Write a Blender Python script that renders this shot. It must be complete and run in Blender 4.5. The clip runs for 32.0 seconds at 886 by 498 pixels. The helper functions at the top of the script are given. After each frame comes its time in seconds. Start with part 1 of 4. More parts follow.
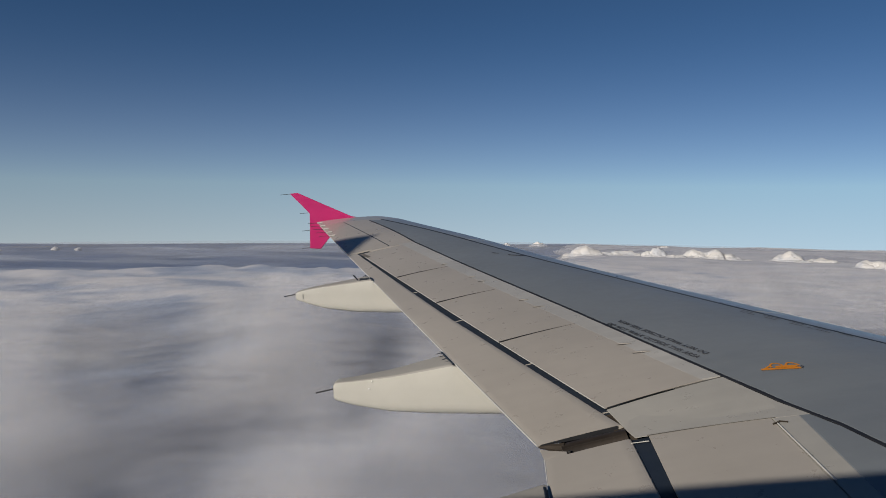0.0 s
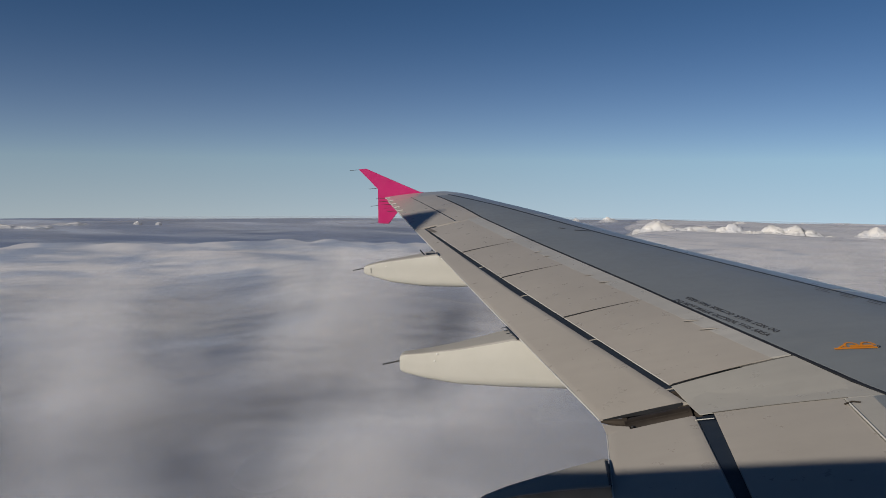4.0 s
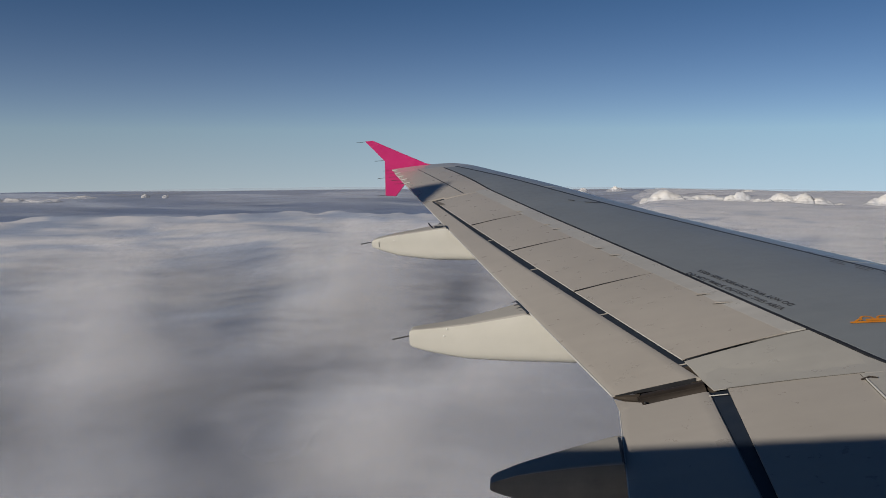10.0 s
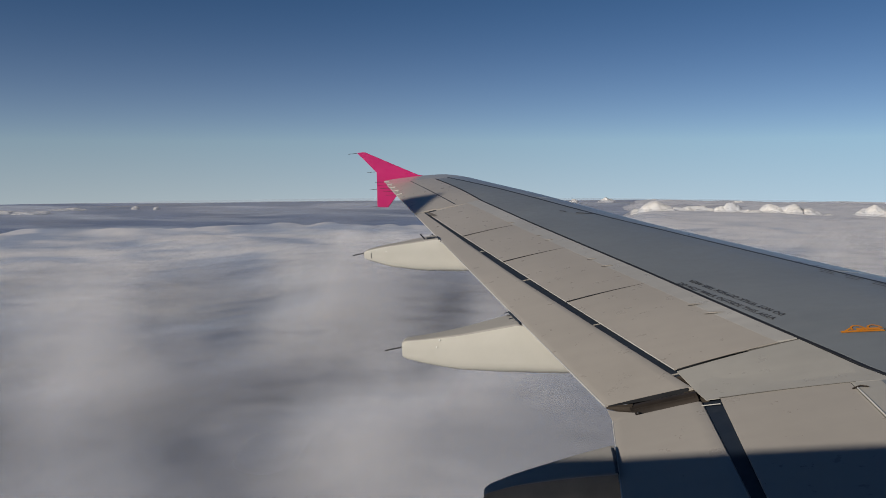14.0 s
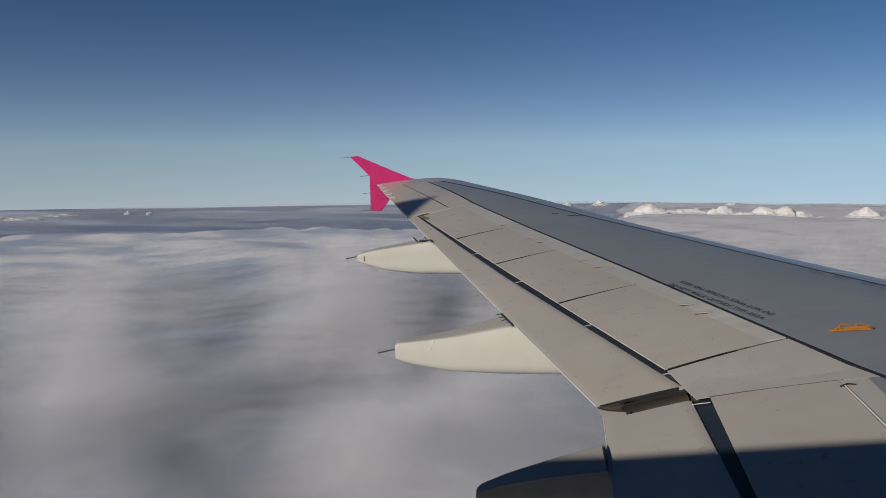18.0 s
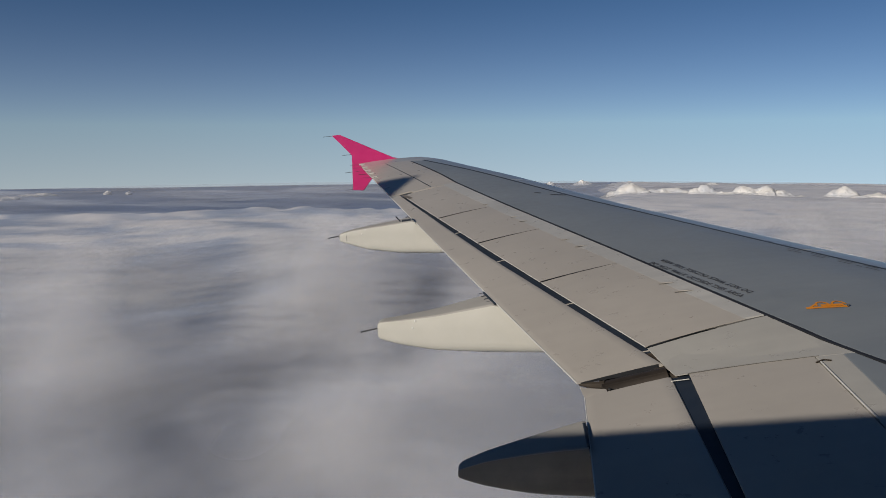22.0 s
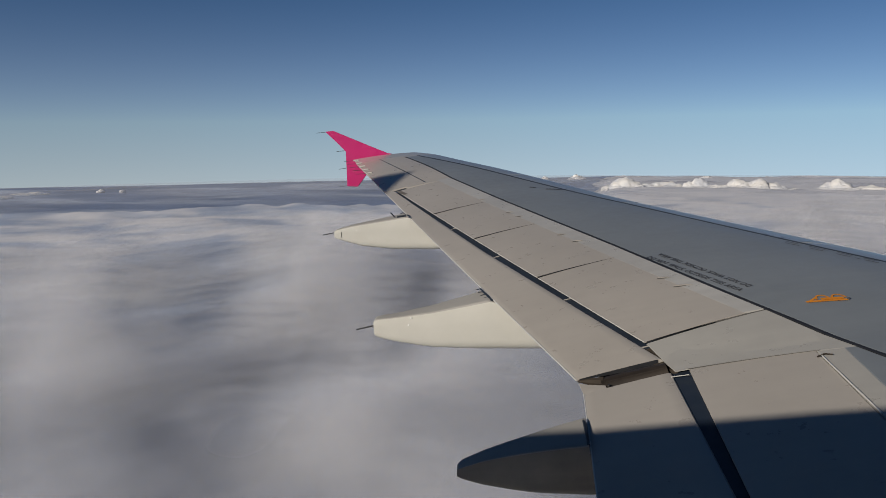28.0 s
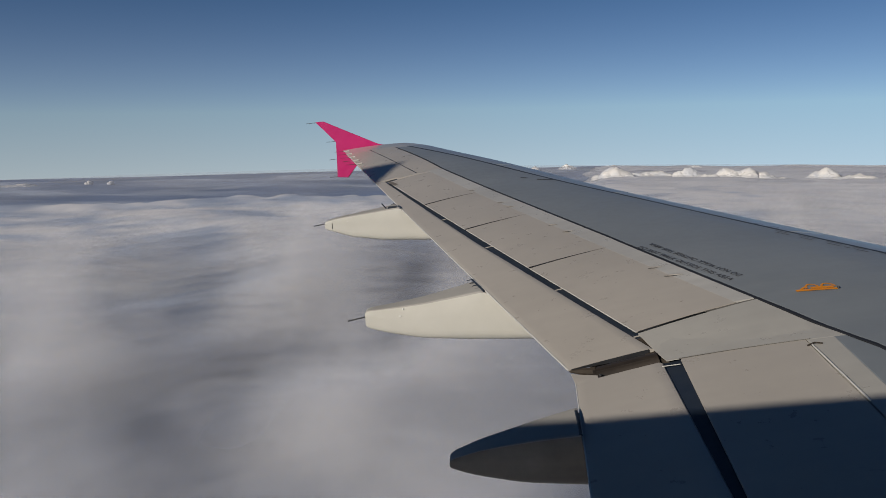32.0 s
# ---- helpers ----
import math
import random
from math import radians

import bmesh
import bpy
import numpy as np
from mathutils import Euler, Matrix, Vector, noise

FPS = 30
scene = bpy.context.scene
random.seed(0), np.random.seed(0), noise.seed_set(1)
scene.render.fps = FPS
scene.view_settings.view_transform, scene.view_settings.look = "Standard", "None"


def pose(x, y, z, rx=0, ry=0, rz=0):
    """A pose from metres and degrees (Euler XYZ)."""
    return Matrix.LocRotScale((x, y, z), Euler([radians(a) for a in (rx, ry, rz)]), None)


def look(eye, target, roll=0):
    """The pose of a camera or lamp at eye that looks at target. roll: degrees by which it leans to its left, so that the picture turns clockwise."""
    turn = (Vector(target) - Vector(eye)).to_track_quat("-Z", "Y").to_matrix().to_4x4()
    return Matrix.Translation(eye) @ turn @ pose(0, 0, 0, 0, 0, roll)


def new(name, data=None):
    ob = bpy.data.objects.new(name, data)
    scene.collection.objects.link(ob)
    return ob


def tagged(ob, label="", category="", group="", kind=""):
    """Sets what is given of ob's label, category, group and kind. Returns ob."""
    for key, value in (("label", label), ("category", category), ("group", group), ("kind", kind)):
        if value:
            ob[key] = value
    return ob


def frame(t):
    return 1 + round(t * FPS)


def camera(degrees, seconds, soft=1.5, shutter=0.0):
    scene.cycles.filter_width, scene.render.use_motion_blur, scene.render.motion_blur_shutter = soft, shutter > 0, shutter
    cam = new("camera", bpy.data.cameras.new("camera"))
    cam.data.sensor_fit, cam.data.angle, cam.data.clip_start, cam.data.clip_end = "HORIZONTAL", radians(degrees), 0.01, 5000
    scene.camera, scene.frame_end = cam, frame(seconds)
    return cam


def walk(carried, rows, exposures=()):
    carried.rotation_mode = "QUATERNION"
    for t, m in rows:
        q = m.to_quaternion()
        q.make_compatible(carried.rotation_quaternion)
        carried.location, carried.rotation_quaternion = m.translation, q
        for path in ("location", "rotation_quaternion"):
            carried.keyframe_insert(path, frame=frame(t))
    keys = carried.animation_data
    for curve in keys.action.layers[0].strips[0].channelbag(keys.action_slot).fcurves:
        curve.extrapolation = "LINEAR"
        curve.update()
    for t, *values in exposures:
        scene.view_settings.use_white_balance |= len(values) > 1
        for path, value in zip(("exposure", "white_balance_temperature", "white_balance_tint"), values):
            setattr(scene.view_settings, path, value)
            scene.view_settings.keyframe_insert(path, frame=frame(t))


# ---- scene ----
cam = camera(61.14, 32.0, soft=0.9)

# seconds, eye (m), turn (degrees, Euler XYZ)
PATH = [
    (0.0, -6.8145, 1.7332, 0.2618, 86.740, -0.539, -0.230),
    (0.5, -6.8080, 1.7402, 0.2580, 86.821, -0.543, -0.024),
    (1.0, -6.8086, 1.7383, 0.2634, 87.149, -0.570, 0.039),
    (1.5, -6.8038, 1.7250, 0.2624, 87.260, -0.583, 0.087),
    (2.0, -6.7965, 1.7045, 0.2507, 86.946, -0.856, 0.155),
    (2.5, -6.7934, 1.7086, 0.2527, 86.702, -1.115, 0.613),
    (3.0, -6.7935, 1.6970, 0.2697, 85.933, -0.915, 2.118),
    (3.5, -6.7901, 1.6907, 0.2641, 85.703, -0.405, 3.506),
    (4.0, -6.7855, 1.6797, 0.2637, 84.806, -0.360, 4.963),
    (4.5, -6.7688, 1.6699, 0.2626, 84.368, -0.304, 6.327),
    (6.5, -6.7865, 1.6790, 0.2897, 81.966, -0.037, 5.776),
    (7.0, -6.8058, 1.7283, 0.2883, 82.131, -0.062, 5.598),
    (7.5, -6.8094, 1.7354, 0.2892, 82.255, -0.011, 5.546),
    (8.0, -6.8105, 1.7364, 0.2892, 82.310, -0.017, 5.525),
    (8.5, -6.8082, 1.7477, 0.2882, 82.378, 0.027, 5.473),
    (9.0, -6.8087, 1.7504, 0.2828, 82.489, -0.021, 5.476),
    (9.5, -6.8120, 1.7475, 0.2846, 82.560, 0.079, 5.449),
    (10.0, -6.8098, 1.7477, 0.2897, 82.563, 0.130, 5.447),
    (10.5, -6.8105, 1.7459, 0.2851, 82.652, 0.114, 5.425),
    (11.0, -6.8086, 1.7489, 0.2824, 82.764, 0.180, 5.339),
    (11.5, -6.8128, 1.7478, 0.2865, 82.768, 0.200, 5.172),
    (12.0, -6.8069, 1.7508, 0.2817, 82.789, 0.163, 5.058),
    (12.5, -6.8089, 1.7537, 0.2829, 82.777, 0.200, 4.858),
    (13.0, -6.8036, 1.7528, 0.2888, 82.755, 0.183, 4.792),
    (13.5, -6.8066, 1.7512, 0.2848, 82.869, 0.178, 4.756),
    (14.0, -6.8165, 1.7408, 0.2869, 83.424, 0.183, 4.795),
    (14.5, -6.8087, 1.7435, 0.2811, 83.504, 0.295, 5.046),
    (16.5, -6.8039, 1.7478, 0.2781, 83.749, 0.184, 4.642),
    (17.0, -6.8069, 1.7463, 0.2767, 83.785, 0.220, 4.423),
    (17.5, -6.7979, 1.7245, 0.2796, 83.779, 0.319, 4.350),
    (18.0, -6.7999, 1.7064, 0.2776, 83.716, 0.418, 4.306),
    (18.5, -6.7978, 1.7002, 0.2798, 83.596, 0.274, 4.378),
    (19.0, -6.7968, 1.7039, 0.2739, 83.528, 0.391, 4.311),
    (19.5, -6.7952, 1.7049, 0.2843, 83.392, 0.686, 4.104),
    (20.0, -6.7967, 1.7076, 0.2799, 83.411, 0.645, 3.857),
    (20.5, -6.7980, 1.7094, 0.2780, 83.345, 0.671, 3.642),
    (21.0, -6.7923, 1.7090, 0.2755, 83.303, 0.461, 3.623),
    (21.5, -6.7968, 1.7090, 0.2754, 82.734, 0.001, 3.448),
    (22.0, -6.7938, 1.7039, 0.2739, 82.147, 0.370, 3.006),
    (22.5, -6.7913, 1.7032, 0.2759, 81.687, 0.404, 2.973),
    (23.0, -6.7918, 1.7030, 0.2710, 81.782, 0.503, 3.000),
    (23.5, -6.7962, 1.7308, 0.2749, 81.648, 0.309, 2.944),
    (24.0, -6.7907, 1.7149, 0.2699, 81.684, 0.328, 2.989),
    (24.5, -6.8013, 1.7282, 0.2683, 81.744, 0.344, 2.888),
    (25.0, -6.8043, 1.7668, 0.2656, 81.974, 0.593, 2.806),
    (25.5, -6.8078, 1.7615, 0.2646, 82.190, 0.353, 2.845),
    (27.5, -6.8120, 1.7658, 0.2702, 82.013, 0.643, 2.397),
    (28.0, -6.8056, 1.7683, 0.2690, 81.805, 0.803, 2.551),
    (28.5, -6.8005, 1.7695, 0.2682, 81.796, 0.939, 2.564),
    (29.0, -6.8133, 1.7656, 0.2652, 81.921, 0.684, 2.490),
    (29.5, -6.8056, 1.7622, 0.2729, 81.846, 0.528, 2.582),
    (30.0, -6.8009, 1.7654, 0.2684, 81.614, 0.397, 2.445),
    (30.5, -6.8065, 1.7737, 0.2703, 81.210, 0.778, 2.122),
    (31.0, -6.8078, 1.7703, 0.2669, 81.147, 0.830, 2.012),
    (31.5, -6.8044, 1.7753, 0.2676, 81.087, 1.144, 1.921),
    (32.0, -6.8118, 1.7764, 0.2720, 81.060, 0.969, 1.813),
]
walk(cam, [(r[0], pose(*r[1:])) for r in PATH])

# ---- light ----
SUN_TO = Vector((-1.0283, -1.0022, 0.5716)).normalized()
SUN_ELEVATION = math.asin(SUN_TO.z)
SUN_AZIMUTH = math.atan2(SUN_TO.x, SUN_TO.y)
world = bpy.data.worlds.new("sky")
scene.world = world
world.use_nodes = True
wn = world.node_tree
wn.nodes.clear()
sky = wn.nodes.new("ShaderNodeTexSky")
sky.sky_type = "NISHITA"
sky.sun_disc = False
sky.sun_elevation = SUN_ELEVATION
sky.sun_rotation = SUN_AZIMUTH
sky.altitude = 6000
sky.air_density = 1.0
sky.dust_density = 0.0
sky.ozone_density = 4.0
back = wn.nodes.new("ShaderNodeBackground")
back.inputs["Strength"].default_value = 0.050
wout = wn.nodes.new("ShaderNodeOutputWorld")
tint = wn.nodes.new("ShaderNodeVectorMath")
tint.operation = "MULTIPLY"
tint.inputs[1].default_value = (0.80, 1.00, 1.03)
wn.links.new(sky.outputs[0], tint.inputs[0])
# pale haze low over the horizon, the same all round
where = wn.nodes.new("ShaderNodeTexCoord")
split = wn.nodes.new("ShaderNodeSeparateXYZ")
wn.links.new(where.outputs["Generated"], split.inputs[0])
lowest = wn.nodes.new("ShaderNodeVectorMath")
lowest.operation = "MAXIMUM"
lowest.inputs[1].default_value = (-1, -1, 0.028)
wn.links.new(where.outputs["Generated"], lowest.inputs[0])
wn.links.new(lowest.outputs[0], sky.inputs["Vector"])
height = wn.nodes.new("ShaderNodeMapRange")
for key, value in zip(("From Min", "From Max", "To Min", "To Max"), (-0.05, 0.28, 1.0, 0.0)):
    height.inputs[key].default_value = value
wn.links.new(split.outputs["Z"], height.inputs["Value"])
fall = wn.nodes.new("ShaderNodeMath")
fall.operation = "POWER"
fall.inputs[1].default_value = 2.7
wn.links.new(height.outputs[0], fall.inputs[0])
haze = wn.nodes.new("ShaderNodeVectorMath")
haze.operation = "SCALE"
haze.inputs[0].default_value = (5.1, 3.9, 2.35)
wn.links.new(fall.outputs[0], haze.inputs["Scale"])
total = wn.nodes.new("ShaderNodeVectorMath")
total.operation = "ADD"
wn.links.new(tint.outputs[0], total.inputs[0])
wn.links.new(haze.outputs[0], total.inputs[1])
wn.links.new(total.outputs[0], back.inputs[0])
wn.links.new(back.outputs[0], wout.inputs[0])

sun_data = bpy.data.lights.new("sun", "SUN")
sun_data.energy = 5.0
sun_data.angle = radians(0.53)
sun_data.color = (1.0, 0.92, 0.81)
sun = new("sun", sun_data)
sun.matrix_world = look(SUN_TO * 300, (0, 0, 0))
scene.view_settings.exposure = 0.0
scene.cycles.transparent_max_bounces = 32


# ---- materials ----
def mat_nodes(name):
    m = bpy.data.materials.new(name)
    m.use_nodes = True
    nt = m.node_tree
    bsdf = nt.nodes["Principled BSDF"]
    return m, nt, bsdf


def paint(name, colour, rough=0.4, metal=0.0, grime=0.25, streak=0.0, bump=0.0012, grain=7.0, coat=0.0, spec=0.5):
    """Aircraft paint: base colour broken by broad blotches, fine grain and streaks along the air flow (x)."""
    m, nt, bsdf = mat_nodes(name)
    n, l = nt.nodes.new, nt.links.new
    geo = n("ShaderNodeTexCoord")
    broad = n("ShaderNodeTexNoise")
    broad.inputs["Scale"].default_value = 0.9
    broad.inputs["Detail"].default_value = 6
    broad.inputs["Roughness"].default_value = 0.6
    l(geo.outputs["Object"], broad.inputs["Vector"])
    fine = n("ShaderNodeTexNoise")
    fine.inputs["Scale"].default_value = grain
    fine.inputs["Detail"].default_value = 8
    fine.inputs["Roughness"].default_value = 0.7
    l(geo.outputs["Object"], fine.inputs["Vector"])
    stretch = n("ShaderNodeMapping")
    stretch.inputs["Scale"].default_value = (0.35, 7.0, 3.0)
    l(geo.outputs["Object"], stretch.inputs["Vector"])
    run = n("ShaderNodeTexNoise")
    run.inputs["Scale"].default_value = 1.6
    run.inputs["Detail"].default_value = 5
    l(stretch.outputs[0], run.inputs["Vector"])

    def ramp(src, lo, hi):
        r = n("ShaderNodeMapRange")
        r.inputs["From Min"].default_value, r.inputs["From Max"].default_value = 0.3, 0.7
        r.inputs["To Min"].default_value, r.inputs["To Max"].default_value = lo, hi
        l(src, r.inputs["Value"])
        return r.outputs[0]

    def times(a, b):
        k = n("ShaderNodeMath")
        k.operation = "MULTIPLY"
        l(a, k.inputs[0])
        l(b, k.inputs[1])
        return k.outputs[0]
    dirt = times(times(ramp(broad.outputs["Fac"], 1 - grime, 1 + grime * 0.4), ramp(fine.outputs["Fac"], 1 - grime * 0.3, 1 + grime * 0.3)),
                 ramp(run.outputs["Fac"], 1 - streak, 1 + streak * 0.4))
    rgb = n("ShaderNodeRGB")
    rgb.outputs[0].default_value = (*colour, 1)
    mix = n("ShaderNodeVectorMath")
    mix.operation = "SCALE"
    l(rgb.outputs[0], mix.inputs[0])
    l(dirt, mix.inputs["Scale"])
    l(mix.outputs[0], bsdf.inputs["Base Color"])
    l(ramp(fine.outputs["Fac"], rough * 0.85, min(1, rough * 1.2)), bsdf.inputs["Roughness"])
    bsdf.inputs["Metallic"].default_value = metal
    bsdf.inputs["Specular IOR Level"].default_value = spec
    bsdf.inputs["Coat Weight"].default_value = coat
    bsdf.inputs["Coat Roughness"].default_value = 0.15
    if bump:
        bp = n("ShaderNodeBump")
        bp.inputs["Strength"].default_value = 0.25
        bp.inputs["Distance"].default_value = bump
        l(broad.outputs["Fac"], bp.inputs["Height"])
        l(bp.outputs[0], bsdf.inputs["Normal"])
    return m


SKIN = paint("wing_skin_grey", (0.190, 0.208, 0.222), 0.36, 0.2, 0.10, 0.03)
PANEL = paint("panel_light_grey", (0.318, 0.294, 0.264), 0.30, 0.0, 0.09, 0.03, bump=0.0, spec=0.5)
PANEL_PALE = paint("panel_pale_grey", (0.310, 0.300, 0.277), 0.30, 0.0, 0.10, 0.04, bump=0.0, spec=0.5)
SHROUD = paint("shroud_pale_grey", (0.345, 0.338, 0.322), 0.30, 0.0, 0.12, 0.08, bump=0.0, spec=0.5)
TIP = paint("tip_glossy_grey", (0.31, 0.305, 0.29), 0.30, 0.0, 0.06, 0.03, coat=0.3)
FILLER = paint("grey_joint_filler", (0.10, 0.095, 0.085), 0.6, 0.0, 0.4, 0.2)
RAIL = paint("bare_rail_metal", (0.042, 0.033, 0.026), 0.5, 0.1, 0.5, 0.6, spec=0.3)
SLAT = paint("slat_bright_metal", (0.25, 0.275, 0.30), 0.3, 0.25, 0.12, 0.05)
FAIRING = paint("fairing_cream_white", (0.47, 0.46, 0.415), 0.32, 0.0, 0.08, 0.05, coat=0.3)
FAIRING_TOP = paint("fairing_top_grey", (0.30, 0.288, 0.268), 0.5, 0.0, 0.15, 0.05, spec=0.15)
# sides of the inner fairing: shade darkened into the colour, besides grime
SHADED_SOILED = paint("shaded_soiled_fairing", (0.215, 0.195, 0.165), 0.45, 0.0, 0.35, 0.25, spec=0.3)
PINK = paint("fence_magenta", (0.42, 0.012, 0.115), 0.35, 0.0, 0.1, 0.05, coat=0.3)
WHITE = paint("fuselage_white", (0.52, 0.52, 0.51), 0.35, 0.0, 0.08, 0.05)
# these two colours serve real sealant and the shade in gaps
SEAL_SHADE_BLUE = paint("blue_black_seal_and_shade", (0.010, 0.016, 0.027), 0.55, 0.0, 0.3, 0.0)
SEAL_SHADE_BLACK = paint("black_seal_and_shade", (0.012, 0.013, 0.016), 0.55, 0.0, 0.3, 0.0)
# shade of the recesses as a base colour
RECESS_SHADE = paint("dark_recess_shade", (0.035, 0.042, 0.055), 0.6, 0.0, 0.3, 0.0)
METAL = paint("bare_worn_metal", (0.040, 0.032, 0.025), 0.75, 0.0, 0.45, 0.4, spec=0.15)
EDGE = paint("bare_edge_metal", (0.55, 0.54, 0.51), 0.35, 0.3, 0.1, 0.0)
ORANGE = paint("orange_marking_paint", (0.55, 0.19, 0.008), 0.5, 0.0, 0.2, 0.0)
INK = paint("black_stencil_ink", (0.03, 0.03, 0.033), 0.6, 0.0, 0.3, 0.0)
INK_WORN = paint("worn_stencil_ink", (0.05, 0.05, 0.054), 0.6, 0.0, 0.4, 0.1)
WORN = paint("worn_grey_metal", (0.17, 0.15, 0.13), 0.5, 0.2, 0.4, 0.2)
# near-white colour paints the glint on the fairings' fasteners
GLINT = paint("fastener_glint_paint", (0.8, 0.8, 0.78), 0.3, 0.0, 0.1, 0.0)


def scatter(nt, bsdf, geo, share):
    """Light scattered many times inside a cloud evens out its slopes: only a share of each slope's tilt counts."""
    slope = nt.nodes.new("ShaderNodeVectorMath")
    slope.operation = "SCALE"
    slope.inputs["Scale"].default_value = share
    nt.links.new(geo.outputs["Normal"], slope.inputs[0])
    lean = nt.nodes.new("ShaderNodeVectorMath")
    lean.operation = "ADD"
    lean.inputs[1].default_value = (0, 0, 1 - share)
    nt.links.new(slope.outputs[0], lean.inputs[0])
    unit = nt.nodes.new("ShaderNodeVectorMath")
    unit.operation = "NORMALIZE"
    nt.links.new(lean.outputs[0], unit.inputs[0])
    nt.links.new(unit.outputs[0], bsdf.inputs["Normal"])


def cloud_material(name, bright, thin, scale, soft_depth=0.0, veil_amount=0.0, reach_from=1300, reach_to=2500, even=0.0, low=0.30, high=0.60, stretch=1.0, even_light=1.0, bright_ahead=0.0):
    """Cloud: rough white body; thin is the darker, bluer colour that noise lays in for shaded hollows. veil_amount:
    cover of a see-through sheet that imitates haze, fading over its reach.
    """
    m, nt, bsdf = mat_nodes(name)
    n, l = nt.nodes.new, nt.links.new
    geo = n("ShaderNodeNewGeometry")

    def field(size, detail, twist=0.6, offset=0.0):
        flat = n("ShaderNodeMapping")
        flat.inputs["Location"].default_value = (offset, offset, offset)
        flat.inputs["Scale"].default_value = (1 / (size * stretch), 1 / size, 1 / size)
        l(geo.outputs["Position"], flat.inputs["Vector"])
        a = n("ShaderNodeTexNoise")
        a.inputs["Scale"].default_value = 1.0
        a.inputs["Detail"].default_value = detail
        a.inputs["Roughness"].default_value = 0.52
        a.inputs["Distortion"].default_value = twist
        l(flat.outputs[0], a.inputs["Vector"])
        return a.outputs["Fac"]

    def remap(src, a, b, c, d):
        r = n("ShaderNodeMapRange")
        r.interpolation_type = "SMOOTHSTEP"
        for key, value in zip(("From Min", "From Max", "To Min", "To Max"), (a, b, c, d)):
            r.inputs[key].default_value = value
        l(src, r.inputs["Value"])
        return r.outputs[0]

    def times(a, b):
        k = n("ShaderNodeMath")
        k.operation = "MULTIPLY"
        l(a, k.inputs[0])
        l(b, k.inputs[1])
        return k.outputs[0]
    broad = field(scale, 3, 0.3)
    if bright_ahead:
        # more of the bright colour towards the front of the airliner
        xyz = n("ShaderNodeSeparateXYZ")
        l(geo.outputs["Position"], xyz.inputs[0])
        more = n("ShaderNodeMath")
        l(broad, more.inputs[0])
        l(remap(xyz.outputs["X"], 150, 1100, 0.0, bright_ahead), more.inputs[1])
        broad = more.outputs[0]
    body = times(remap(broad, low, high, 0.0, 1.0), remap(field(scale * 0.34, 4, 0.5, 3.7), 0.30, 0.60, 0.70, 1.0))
    # shade of the hollows goes into the base colour here
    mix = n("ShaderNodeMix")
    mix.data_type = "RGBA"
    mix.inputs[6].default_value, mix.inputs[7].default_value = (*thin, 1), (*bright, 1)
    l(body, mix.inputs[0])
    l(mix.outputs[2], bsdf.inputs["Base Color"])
    bsdf.inputs["Roughness"].default_value = 1.0
    bsdf.inputs["Specular IOR Level"].default_value = 0.0
    if even_light < 1:
        scatter(nt, bsdf, geo, even_light)
    if soft_depth:
        bsdf.subsurface_method = "BURLEY"
        bsdf.inputs["Subsurface Weight"].default_value = 1.0
        bsdf.inputs["Subsurface Radius"].default_value = (1.0, 1.0, 1.0)
        bsdf.inputs["Subsurface Scale"].default_value = soft_depth
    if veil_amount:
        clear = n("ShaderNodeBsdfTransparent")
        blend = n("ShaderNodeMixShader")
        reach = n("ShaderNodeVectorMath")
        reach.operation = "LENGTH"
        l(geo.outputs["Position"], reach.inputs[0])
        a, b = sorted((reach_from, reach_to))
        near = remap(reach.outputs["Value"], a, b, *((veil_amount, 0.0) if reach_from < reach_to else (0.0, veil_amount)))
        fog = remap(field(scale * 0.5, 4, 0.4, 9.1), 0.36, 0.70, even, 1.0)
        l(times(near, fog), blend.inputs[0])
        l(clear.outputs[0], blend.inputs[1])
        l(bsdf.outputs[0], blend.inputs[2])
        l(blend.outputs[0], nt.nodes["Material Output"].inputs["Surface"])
    return m


